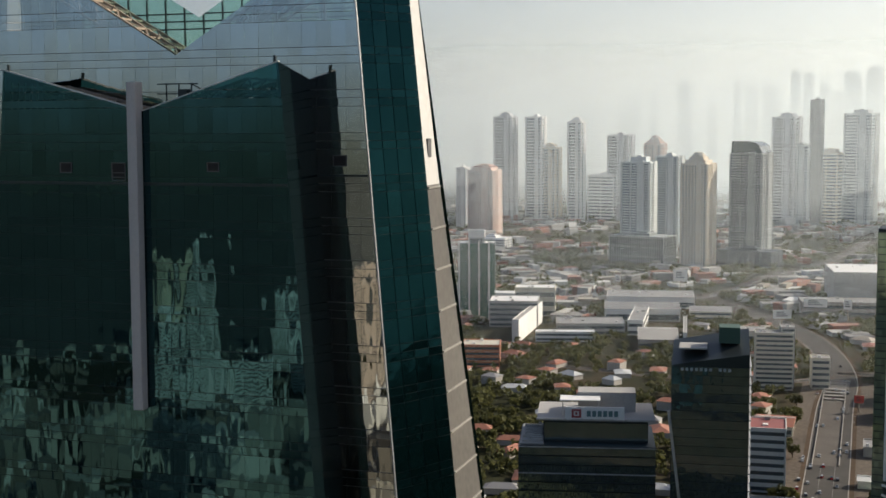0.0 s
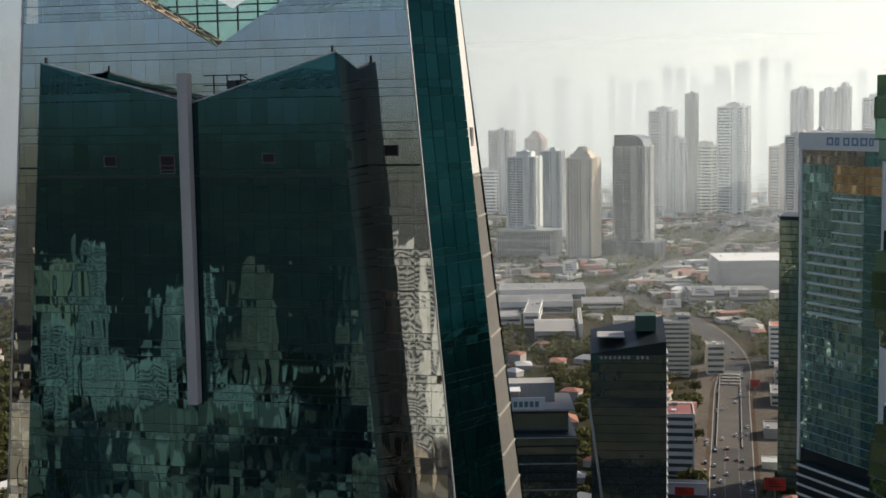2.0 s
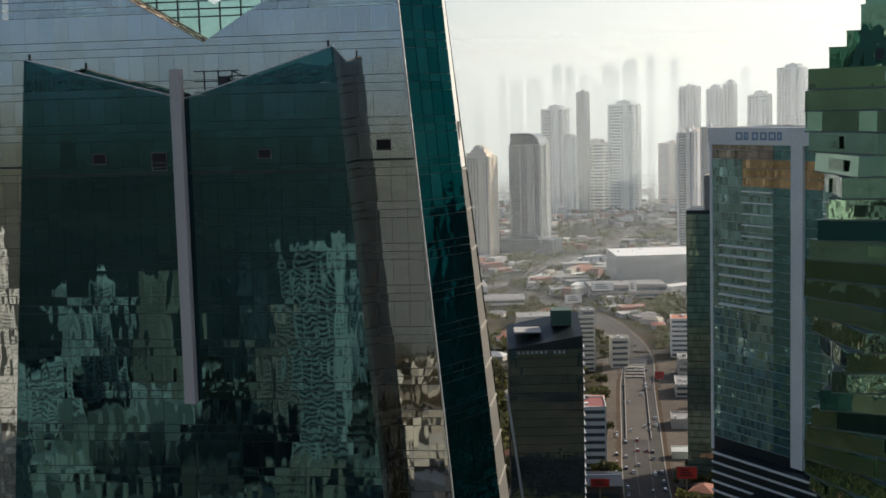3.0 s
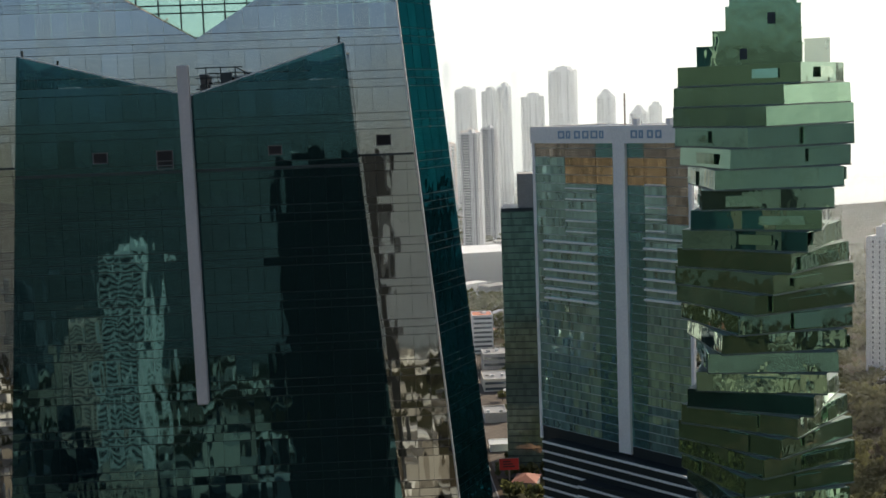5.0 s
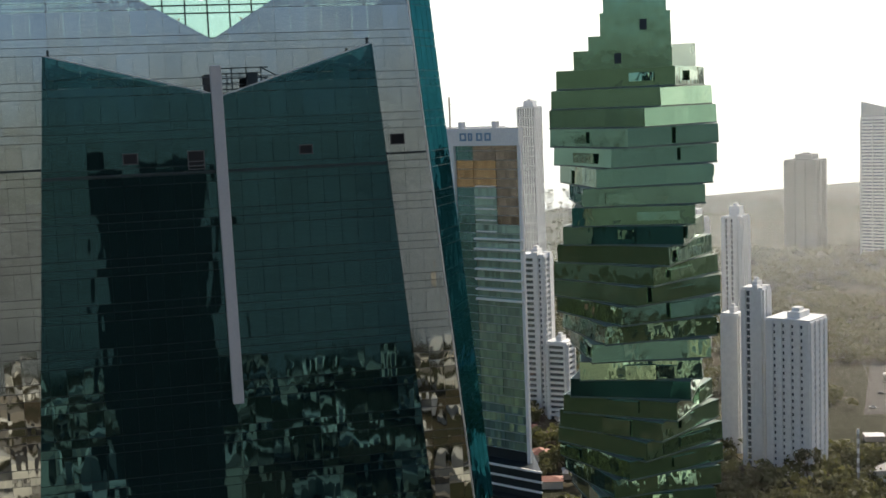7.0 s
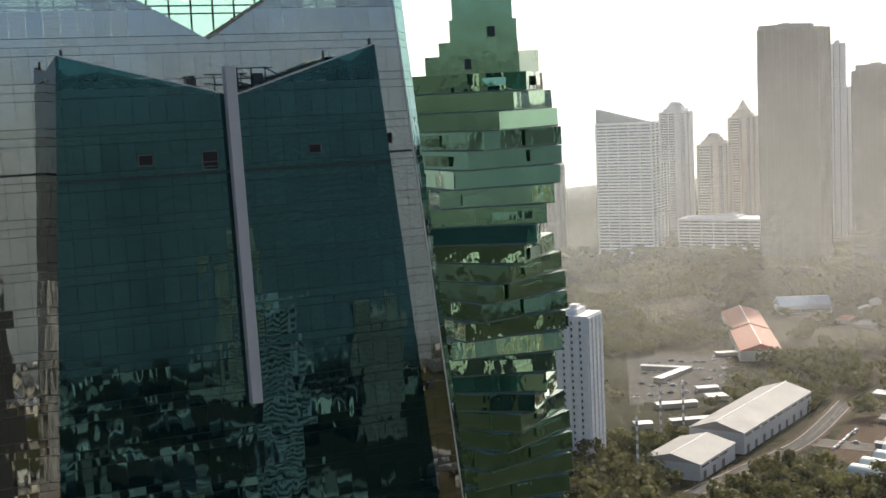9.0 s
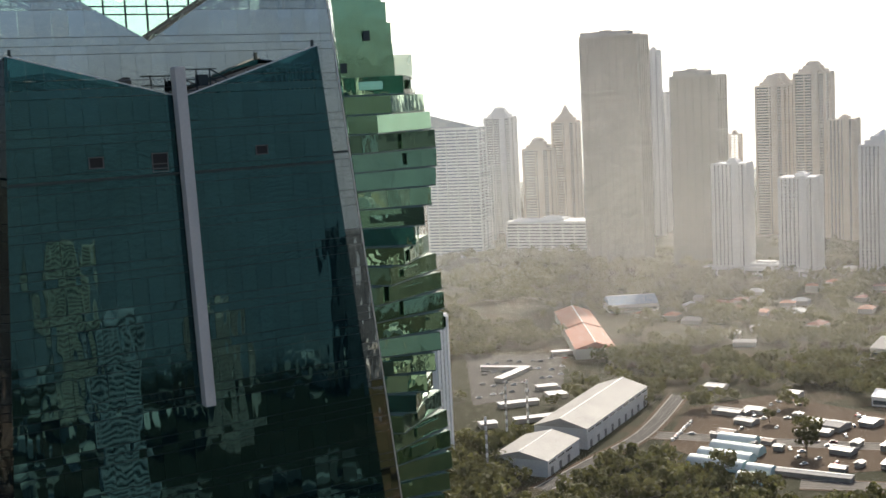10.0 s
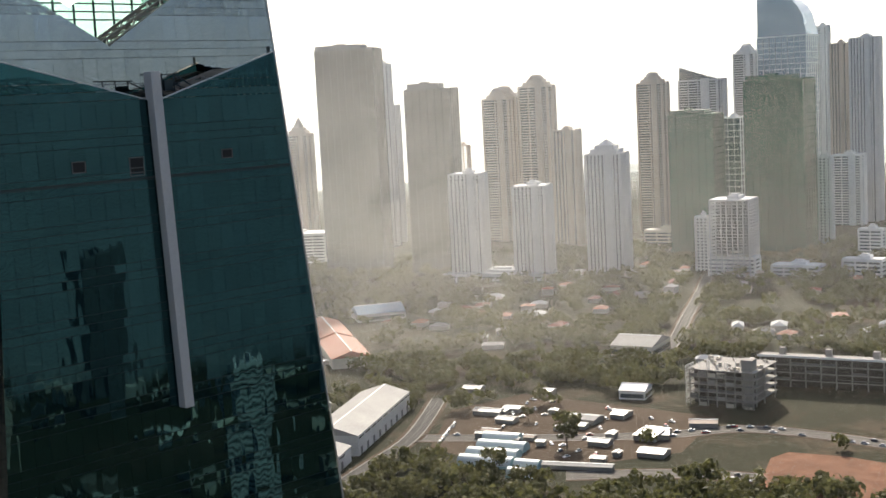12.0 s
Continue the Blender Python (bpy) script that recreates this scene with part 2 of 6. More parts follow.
# ---- ground ----
def ground_sheet():
    bm = bmesh.new()
    v = [bm.verts.new(c) for c in ((-4800, -2600, 0), (4800, -2600, 0), (4800, 4700, 0), (-4800, 4700, 0))]
    bm.faces.new(v)
    m = mat("dry ground", (0.085, 0.06, 0.038), 0.95, vary=0.35, scale=0.05, spec=0.08)
    n, l = m.node_tree.nodes, m.node_tree.links
    geo, mix = n.new("ShaderNodeNewGeometry"), n.new("ShaderNodeMix")
    mix.data_type = "RGBA"
    total = None
    for sc, wt in ((0.006, 1.0), (0.035, 0.8), (0.22, 0.5)):
        t = n.new("ShaderNodeTexNoise")
        t.inputs["Scale"].default_value, t.inputs["Detail"].default_value = sc, 6
        k = n.new("ShaderNodeMath")
        k.operation = "MULTIPLY_ADD"
        k.inputs[1].default_value = wt
        l.new(geo.outputs["Position"], t.inputs["Vector"]), l.new(t.outputs["Fac"], k.inputs[0])
        if total:
            l.new(total, k.inputs[2])
        else:
            k.inputs[2].default_value = 0.0
        total = k.outputs[0]
    pick = n.new("ShaderNodeMapRange")
    pick.inputs["From Min"].default_value, pick.inputs["From Max"].default_value = 1.12, 1.42
    l.new(total, pick.inputs["Value"]), l.new(pick.outputs["Result"], mix.inputs["Factor"])
    bs = n["Principled BSDF"].inputs["Base Color"]
    l.new(bs.links[0].from_socket, mix.inputs[7])
    mix.inputs[6].default_value = (0.03, 0.031, 0.014, 1)
    l.new(mix.outputs[2], bs)
    tagged(part("ground", bm, m), "dusty brown and green city ground", "ground", kind="structure")


ground_sheet()


# ---- air ----
def haze_veil(r, alpha, top=430, fade=(200, 420)):
    bm = bmesh.new()
    n = 360
    lo, hi = [], []
    for i in range(n + 1):
        a = radians(-115 + 215 * i / n)
        lo.append(bm.verts.new((r * math.sin(a), r * math.cos(a), 0.5)))
        hi.append(bm.verts.new((r * math.sin(a), r * math.cos(a), top)))
    for i in range(n):
        bm.faces.new((lo[i], lo[i + 1], hi[i + 1], hi[i]))
    tagged(part("backdrop_haze", bm, haze_mat(alpha, fade)), "pale sheet that stands in for haze over the city", "haze", kind="structure")


def smooth(x, a, b):
    x = np.clip((x - a) / (b - a), 0.0, 1.0)
    return x * x * (3 - 2 * x)


# painted haze tones: pale, sunward glow, and darker low haze by the woods
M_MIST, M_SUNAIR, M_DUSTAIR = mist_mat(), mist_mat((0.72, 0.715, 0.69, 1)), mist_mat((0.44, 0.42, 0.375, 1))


def mist(r, cover, step, az0, az1, rise, fade, east=False, taper=None, air=None, ease=0.0, line=None):
    """Haze built as countless hair-fine level threads that cover a small share of what lies behind."""
    n = math.ceil((az1 - az0) / 5)
    az = np.radians(az0 + (az1 - az0) * np.arange(n + 1) / n)
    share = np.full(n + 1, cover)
    if east:   # haze put on thicker from the avenue towards the sunward woods
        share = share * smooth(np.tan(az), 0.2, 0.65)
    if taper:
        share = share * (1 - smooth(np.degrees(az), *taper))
    share = share * (1 - ease * smooth(np.degrees(az), 47, 64))   # haze glow built into the cover: thinner away from the sun
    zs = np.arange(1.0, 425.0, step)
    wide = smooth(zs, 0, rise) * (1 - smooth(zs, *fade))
    zs, wide = zs[wide > 0.02], wide[wide > 0.02]
    half = 0.5 * step * wide[:, None] * share[None, :]
    ring = np.zeros((len(zs), n + 1, 2, 3))
    ring[..., 0], ring[..., 1] = (r * np.sin(az))[None, :, None], (r * np.cos(az))[None, :, None]
    if line:   # a straight sheet between two places
        for k in (0, 1):
            ring[..., k] = np.linspace(line[0][k], line[1][k], n + 1)[None, :, None]
    ring[..., 0, 2], ring[..., 1, 2] = zs[:, None] - half, zs[:, None] + half
    base = (np.arange(len(zs)) * (n + 1) * 2)[:, None] + np.arange(n)[None, :] * 2
    quads = np.stack([base, base + 2, base + 3, base + 1], -1).reshape(-1, 4)
    me = bpy.data.meshes.new("mist")
    me.from_pydata(ring.reshape(-1, 3).tolist(), [], quads.tolist())
    tagged(part("backdrop_haze", me, air or M_MIST), "fine threads that stand in for haze over the city", "haze", kind="structure")


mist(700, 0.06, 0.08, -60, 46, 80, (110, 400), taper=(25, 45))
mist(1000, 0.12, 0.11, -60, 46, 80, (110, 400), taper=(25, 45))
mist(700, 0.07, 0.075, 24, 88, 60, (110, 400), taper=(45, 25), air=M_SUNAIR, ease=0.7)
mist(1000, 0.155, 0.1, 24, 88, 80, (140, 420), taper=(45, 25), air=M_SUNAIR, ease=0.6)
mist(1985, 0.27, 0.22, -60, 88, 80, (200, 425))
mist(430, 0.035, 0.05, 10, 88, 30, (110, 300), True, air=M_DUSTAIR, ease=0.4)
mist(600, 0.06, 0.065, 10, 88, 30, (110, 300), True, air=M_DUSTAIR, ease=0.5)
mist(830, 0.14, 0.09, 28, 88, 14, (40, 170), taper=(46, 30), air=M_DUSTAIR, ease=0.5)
# unseen bright sheets behind the viewer, added to lighten what the bay glass mirrors
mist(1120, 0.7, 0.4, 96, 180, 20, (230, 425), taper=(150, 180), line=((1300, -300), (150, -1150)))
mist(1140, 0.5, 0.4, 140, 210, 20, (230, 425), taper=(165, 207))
# far haze sheets, which also whiten the low sky ahead
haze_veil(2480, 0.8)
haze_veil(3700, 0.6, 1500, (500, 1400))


# ---- the folded glass tower ----
LEAN = 0.031
def y_bay(z): return 1.5 + (z - 195) * LEAN
def y_body(z): return 9.2 + (z - 195) * LEAN
def b_right(z): return 24.35 + (193.5 - z) * 0.087
def b_left(z): return -26.0 - (193.5 - z) * 0.0745
def p_right(z): return 18.0 + (193.3 - z) * 0.0853
def p_left(z): return -19.0 - (193.0 - z) * 0.0725


def clip(poly, a, b):
    """The part of a convex polygon to the left of the line a > b."""
    out = []
    for i, p in enumerate(poly):
        q = poly[(i + 1) % len(poly)]
        sp = (b[0] - a[0]) * (p[1] - a[1]) - (b[1] - a[1]) * (p[0] - a[0])
        sq = (b[0] - a[0]) * (q[1] - a[1]) - (b[1] - a[1]) * (q[0] - a[0])
        if sp >= 0:
            out.append(p)
        if sp * sq < 0:
            t = sp / (sp - sq)
            out.append((p[0] + (q[0] - p[0]) * t, p[1] + (q[1] - p[1]) * t))
    return out


def area(poly):
    return 0.5 * sum(p[0] * q[1] - q[0] * p[1] for p, q in zip(poly, poly[1:] + poly[:1]))


def pane_cells(region, us, vs, gap=0.03):
    """Cells of a grid cut to a convex region, both in the facade's own (u, v)."""
    cells = []
    for u0, u1 in zip(us, us[1:]):
        for v0, v1 in zip(vs, vs[1:]):
            c = [(u0 + gap * 0.4, v0 + gap), (u1 - gap * 0.4, v0 + gap), (u1 - gap * 0.4, v1 - gap), (u0 + gap * 0.4, v1 - gap)]
            for a, b in zip(region, region[1:] + region[:1]):
                c = clip(c, a, b)
                if len(c) < 3:
                    break
            if len(c) >= 3 and area(c) > 0.04:
                cells.append(c)
    return cells


def glaze(parent, origin, u_dir, v_dir, cells, material, tilt, near=lambda c: True, limit=300, thick=0.04, seam=None):
    """Panes on a facade: single objects where near, the rest joined."""
    o, u, v = Vector(origin), Vector(u_dir), Vector(v_dir)
    nrm = u.cross(v).normalized()
    rest, made = bmesh.new(), 0
    for c in cells:
        mx, my = sum(p[0] for p in c) / len(c), sum(p[1] for p in c) / len(c)
        ta, tb = random.gauss(0, tilt), random.gauss(0, tilt)
        if seam:   # panes hang a little forward below the seam, lean back above it
            tb += 0.006 if my < seam else -0.002
        pts = [o + u * p[0] + v * p[1] + nrm * ((p[0] - mx) * ta + (p[1] - my) * tb + 0.06) for p in c]
        single = made < limit and near(c)
        bm = bmesh.new() if single else rest
        f = [bm.verts.new(p) for p in pts]
        k = [bm.verts.new(p - nrm * thick) for p in pts]
        bm.faces.new(f)
        for i in range(len(f)):
            j = (i + 1) % len(f)
            bm.faces.new((f[j], f[i], k[i], k[j]))
        if single:
            part("pane", bm, material, parent)
            made += 1
    tagged(part("glazing", rest, material, parent), kind="stuff")


FLOOR = 4.78


def levels(z0, z1, ref=207.8):
    """Heights of the facade's transoms: a tall light and two low spandrels to each floor."""
    out, z = [], ref + 3 * FLOOR
    while z > z0:
        out += [z, z - 0.93, z - 1.86]
        z -= FLOOR
    return sorted(h for h in out if z0 - FLOOR < h < z1 + FLOOR)


def cols(x0, x1, step=1.79, ref=0.0):
    n0, n1 = math.floor((x0 - ref) / step), math.ceil((x1 - ref) / step)
    return [ref + step * i for i in range(n0, n1 + 1)]


def glass_tower():
    t = thing("glass_tower", "folded dark green glass office tower with a notched crown", "tower")
    zb = 0.0
    # protruding bay
    zt_l, zt_r, zv, xv = 205.55, 205.9, 200.75, 0.2
    yb, yf = 9.2, 1.5
    left = [(p_left(zb), zb), (xv, zb), (xv, zv), (p_left(zt_l), zt_l)]
    right = [(xv, zb), (p_right(zb), zb), (p_right(zt_r), zt_r), (xv, zv)]
    bm = bmesh.new()
    for x0, x1 in ((p_left, lambda z: xv), (lambda z: xv, p_right)):
        plate([(x, y_bay(z), z) for x, z in ((x0(zb), zb), (x1(zb), zb), (x1(200.4), 200.4), (x0(200.4), 200.4))], 0.35, bm)
    bay = part("bay", bm, M_FRAME, t)
    zlow = 146.0
    for reg, near in ((left, lambda c: c[0][1] > 176), (right, lambda c: c[0][1] > 176)):
        lo = clip(clip(reg, (-90, zlow), (90, zlow)), (90, 400), (-90, 400))
        cells = pane_cells(lo, cols(-24, 24), levels(zlow, 206))
        glaze(bay, (0, y_bay(0), 0), (1, 0, 0), (0, LEAN, 1), [c for c in cells if c[0][1] < 201.5], M_PANEL, 0.003, near, 150, seam=192.75)
        glaze(bay, (0, y_bay(0), 0), (1, 0, 0), (0, LEAN, 1), [c for c in cells if c[0][1] >= 201.5], M_PANELTOP, 0.004, near, 150)
        hi = clip(reg, (90, zlow), (-90, zlow))
        glaze(bay, (0, y_bay(0), 0), (1, 0, 0), (0, LEAN, 1), pane_cells(hi, cols(-40, 40, 3.58), [FLOOR * i for i in range(0, 32)]), M_PANEL, 0.003, lambda c: False)
    # flanks of the bay
    zback = 204.2
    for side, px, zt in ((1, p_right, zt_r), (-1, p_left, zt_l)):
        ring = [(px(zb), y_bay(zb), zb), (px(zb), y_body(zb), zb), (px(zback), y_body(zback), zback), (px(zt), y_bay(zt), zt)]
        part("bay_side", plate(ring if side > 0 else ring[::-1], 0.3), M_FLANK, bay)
    # main body, front
    zv2, top = 207.25, 221.0
    bl = [(b_left(zb), zb), (0, zb), (0, zv2), (b_left(221.4), 221.4)]
    br = [(0, zb), (b_right(zb), zb), (b_right(220.8), 220.8), (0, zv2)]
    bm = bmesh.new()
    for x0, x1 in ((b_left, lambda z: 0.0), (lambda z: 0.0, b_right)):
        plate([(x, y_body(z), z) for x, z in ((x0(zb), zb), (x1(zb), zb), (x1(206.9), 206.9), (x0(206.9), 206.9))], 0.4, bm)
    body = part("front_face", bm, M_GASKET, t)
    for reg in (bl, br):
        lo = clip(reg, (-90, zlow), (90, zlow))
        hidden = lambda c: p_left(c[0][1]) + 1.9 < min(p[0] for p in c) and max(p[0] for p in c) < p_right(c[0][1]) - 1.9 and max(p[1] for p in c) < 200
        cells = [c for c in pane_cells(lo, cols(-32, 32), levels(zlow, 224)) if not hidden(c)]
        glaze(body, (0, y_body(0), 0), (1, 0, 0), (0, LEAN, 1), [c for c in cells if c[0][1] < 208], M_SILVER, 0.0035, lambda c: c[0][1] > 176, 150, seam=193.4)
        glaze(body, (0, y_body(0), 0), (1, 0, 0), (0, LEAN, 1), [c for c in cells if c[0][1] >= 208], M_SILVERTOP, 0.0035, lambda c: True, 150)
        hi = clip(reg, (90, zlow), (-90, zlow))
        glaze(body, (0, y_body(0), 0), (1, 0, 0), (0, LEAN, 1), pane_cells(hi, cols(-46, 46, 3.58), [FLOOR * i for i in range(0, 32)]), M_SILVER, 0.003, lambda c: False)
    for i, z in enumerate(levels(152, 219)):
        thin = 0.035 if i % 3 == 2 else 0.016
        cut = max(0.0, (z - zv2) / (221.1 - zv2))
        for x0, x1 in ((b_left(z) + 0.2, b_right(z) - 0.2),) if not cut else ((b_left(z) + 0.2, b_left(z) * cut), (b_right(z) * cut, b_right(z) - 0.2)):
            if x1 - x0 > 0.6:
                part("transom", box(x0, x1, y_body(z) - 0.085, y_body(z) - 0.03, z - thin, z + thin), M_DIM, body)
    # chamfers, sides and back
    ys, yr = 16.2, 26.6
    def cx(f, z, k): return f(z) + k * (4.05 + (193.5 - z) * 0.004)
    for k, f in ((1, b_right), (-1, b_left)):
        def at(u, z): return (f(z) + (cx(f, z, k) - f(z)) * u, y_body(z) + (ys - y_body(z)) * u, z)
        def deep(z): return 2.6 + (220 - z) * 0.064 if z > 195 else 4.2 + (195 - z) * 0.126
        r = [(cx(f, zb, k), ys + deep(zb), zb), (f(zb), yr + 30, zb), (f(top), yr, top), (cx(f, top, k), ys + deep(top), top)]
        out = Vector((7.0 * k, -4.05, 0)).normalized()
        bm = bmesh.new()
        rows = [[bm.verts.new(Vector(at(u, z)) - out * s) for u, s in ((0, 0), (1, 0), (1, 0.4), (0, 0.4))] for z in [zb] + [20 * i for i in range(1, 11)] + [top]]
        for lo, hi in zip(rows, rows[1:]):
            for i in range(4):
                bm.faces.new((lo[i], lo[(i + 1) % 4], hi[(i + 1) % 4], hi[i]))
        bm.faces.new(rows[0]), bm.faces.new(rows[-1])
        bmesh.ops.recalc_face_normals(bm, faces=bm.faces)
        cf = part("corner_face", bm, M_FRAME, t)
        zs_ = levels(146, 220)
        for z0, z1 in zip(zs_, zs_[1:]):
            z1 = min(z1, top)
            for i in range(4):
                f0, f1 = i / 4 + 0.006, (i + 1) / 4 - 0.006
                q = [Vector(p) + out * (0.14 + random.random() * 0.02) for p in (at(f0, z0 + 0.03), at(f1, z0 + 0.03), at(f1, z1 - 0.03), at(f0, z1 - 0.03))]
                part("pane", plate(q if k > 0 else q[::-1], 0.04), M_LITPANE if k > 0 and i in (1, 2) and 198.5 < z0 < 200.5 and z1 - z0 > 1.5 else M_TEAL, cf)
        low = plate([at(p, z) for p, z in ((0, zb), (1, zb), (1, 146), (0, 146))][::k], 0.05)
        bmesh.ops.translate(low, verts=low.verts, vec=out * 0.14)
        part("lower_glazing", low, M_TEAL, cf)
        # lower part coloured as shaded, upper part as lit
        for z0, z1, m, nm in ((zb, 192.0, M_BEIGESHADE, "side_face"), (192.0, top, M_PALE, "upper_side_face")):
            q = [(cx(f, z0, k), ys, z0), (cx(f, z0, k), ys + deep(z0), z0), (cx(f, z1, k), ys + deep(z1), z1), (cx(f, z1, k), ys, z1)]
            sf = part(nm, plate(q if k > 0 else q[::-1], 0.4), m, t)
            if z0 == zb:
                for z in levels(120, 190)[::3]:
                    part("ledge", box(*sorted((cx(f, z, k) - 0.2 * k, cx(f, z, k) + 0.18 * k)), ys + 0.2, ys + deep(z) - 0.1, z, z + 0.22), M_DIM2, sf)
            else:
                part("vent", box(*sorted((cx(f, 196, k) - 0.2 * k, cx(f, 196, k) + 0.1 * k)), ys + 1.4, ys + 2.6, 195.2, 197.4), M_DIM, sf)
        part("rear_corner_face", plate(r if k > 0 else r[::-1], 0.4), M_PANEL, t)
        bm = bmesh.new()
        add_bar(bm, (f(zb), y_body(zb) - 0.06, zb), (f(top), y_body(top) - 0.06, top), 0.13)
        part("corner_trim", bm, M_EDGE, t)
    back = [(b_right(zb), yr + 30, zb), (b_left(zb), yr + 30, zb), (b_left(196), yr, 196), (b_right(196), yr, 196)]
    part("back_face", plate(back, 0.4), M_PANEL, t)
    # rear screen of the crown, glass in a steel grid, with a notch of its own
    yc, zc = 16.5, 212.1
    screen = part("crown_screen", box(-25.5, 23.5, yc - 0.25, yc + 0.25, 196.4, 197.0), M_FRAME, t)
    for reg in ([(-26, 196.6), (-0.6, 196.6), (-0.6, zc), (-25, 226.5)], [(-0.6, 196.6), (24, 196.6), (24, 226.8), (-0.6, zc)]):
        cells = pane_cells(reg, cols(-27, 27, 2.6), levels(196, 227))
        glaze(screen, (0, yc, 0), (1, 0, 0), (0, 0, 1), cells, M_CLEAR, 0.001, lambda c: False)
    for x in cols(-24, 23, 2.6):
        zt = zc + abs(x + 0.6) * 0.59
        part("mullion", box(x - 0.09, x + 0.09, yc - 0.12, yc + 0.12, 196.6, zt), M_FRAME, screen)
    for z in levels(197, 226):
        off = (z - zc) / 0.59
        for x0, x1 in (((-25.5, 23.5),) if off < 0 else ((-25.5, -0.6 - off), (-0.6 + off, 23.5))):
            if x1 - x0 > 0.5:
                part("transom", box(x0, x1, yc - 0.1, yc + 0.1, z - 0.08, z + 0.08), M_FRAME, screen)
    # lattice trusses along the notches
    def truss(a, b, deep, name):
        a, b = Vector(a), Vector(b)
        bm = bmesh.new()
        n = max(4, round((b - a).length / 1.9))
        dn = Vector((0, 0, -deep))
        add_bar(bm, a, b, 0.22), add_bar(bm, a + dn, b + dn, 0.22)
        for i in range(n):
            p, q = a.lerp(b, i / n), a.lerp(b, (i + 1) / n)
            add_bar(bm, p, q + dn if i % 2 else p + dn, 0.13)
            add_bar(bm, p + dn if i % 2 == 0 else p, q if i % 2 == 0 else q + dn, 0.13)
        part(name, bm, M_STEEL, t, "rusty brown lattice truss")
    def lattice(a, b, back, name):
        """Braces that tie two trusses together, seen from below."""
        a, b, back = Vector(a), Vector(b), Vector((0, back, 0))
        bm = bmesh.new()
        n = max(4, round((b - a).length / 2.2))
        for i in range(n + 1):
            add_bar(bm, a.lerp(b, i / n), a.lerp(b, i / n) + back, 0.17)
            if i < n:
                p, q = a.lerp(b, i / n), a.lerp(b, (i + 1) / n)
                add_bar(bm, p + back * (i % 2), q + back * (1 - i % 2), 0.14)
        part(name, bm, M_STEEL, t, "beige steel braces between two trusses")
    y0 = y_body(208)
    for a, b in (((-23.5, 221.0), (-0.2, 207.2)), ((0.2, 207.2), (22.8, 220.6))):
        for dy in (0.9, 3.6, 6.2):
            truss((a[0], y0 + dy, a[1]), (b[0], y0 + dy, b[1]), 2.4, "crown_truss")
        for dy in (0.9, 3.6):
            lattice((a[0], y0 + dy, a[1]), (b[0], y0 + dy, b[1]), 2.7, "crown_bracing")
    for x in (-18.0, -12.0, -6.0, 6.0, 12.0, 18.0):   # posts and raking struts behind the crown's glass
        zt = 207.2 + abs(x) * 0.59
        bm = bmesh.new()
        add_bar(bm, (x, y0 + 2.2, 196.5), (x, y0 + 2.2, zt - 0.4), 0.2)
        add_bar(bm, (x, y0 + 2.2, zt - 3.5), (x + (2.6 if x < 0 else -2.6), y0 + 2.2, zt - 0.9), 0.13)
        part("crown_post", bm, M_STEEL, t, "beige steel post behind the crown glass")
    for a, b in (((-13.6, 203.75), (-0.2, 200.6)), ((0.6, 200.6), (12.6, 204.2))):
        for dy in (1.4, 6.0):
            truss((a[0], y_bay(203) + dy, a[1]), (b[0], y_bay(203) + dy, b[1]), 1.0, "bay_truss")
        lattice((a[0], y_bay(203) + 1.4, a[1]), (b[0], y_bay(203) + 1.4, b[1]), 4.6, "bay_bracing")
        lo = max(a, b, key=lambda p: p[1])
        bm = bmesh.new()
        add_bar(bm, (lo[0], y_bay(203) + 6.0, lo[1]), (lo[0] * 1.35, y_bay(203) + 6.0, lo[1] - 0.5), 0.2)
        part("end_rafter", bm, M_STEEL, t)
    # steel frames inside the flanks of the bay
    for px, k in ((p_right, -1), (p_left, 1)):
        fr = part("flank_frame", box(*sorted((px(204) + k * 0.5, px(204) + k * 0.75)), 2.6, 8.6, 203.6, 203.85), M_STEEL, t, "beige steel frame behind the glass")
        for i in range(6):
            bm = bmesh.new()
            add_bar(bm, (px(199) + k * 0.7, 2.6 + 1.2 * i, 198.5), (px(204) + k * 0.7, 2.6 + 1.2 * i, 204.2), 0.13)
            part("post", bm, M_STEEL, fr)
        for z in (200.2, 202.0):
            bm = bmesh.new()
            add_bar(bm, (px(z) + k * 0.7, 2.4, z), (px(z) + k * 0.7, 8.8, z), 0.1)
            part("rail", bm, M_STEEL, fr)
    # a cleaning cradle parked behind the bay's notch
    cradle = part("cradle", box(3.3, 4.4, 4.2, 5.2, 202.0, 203.2), M_FRAME, t, "dark steel maintenance cradle")
    rails = [((x, 4.6, 201.4), (x, 4.6, 203.9)) for x in (1.6, 3.2, 4.8)] + [((0.4, 4.6, z), (5.6, 4.6, z)) for z in (201.5, 202.7, 203.8)]
    for a, b in rails + [((4.8, 4.6, 203.8), (7.4, 4.8, 202.4)), ((4.8, 4.6, 202.7), (7.2, 4.8, 201.9))]:
        bm = bmesh.new()
        add_bar(bm, a, b, 0.09)
        part("rail", bm, M_FRAME, cradle)
    # gutters along the notch edges
    for a, b in (((p_left(zt_l), zt_l), (xv, zv)), ((xv, zv), (p_right(zt_r), zt_r))):
        bm = bmesh.new()
        add_bar(bm, (a[0], y_bay(a[1]) + 0.1, a[1] + 0.05), (b[0], y_bay(b[1]) + 0.1, b[1] + 0.05), 0.13)
        part("coping", bm, M_EDGE, bay)
    for x, z in ((-17.5, 205.6), (16.4, 206.0)):
        part("lightning_rod", box(x - 0.12, x + 0.12, 1.9, 2.2, z - 0.3, z + 0.6), M_FRAME, t)
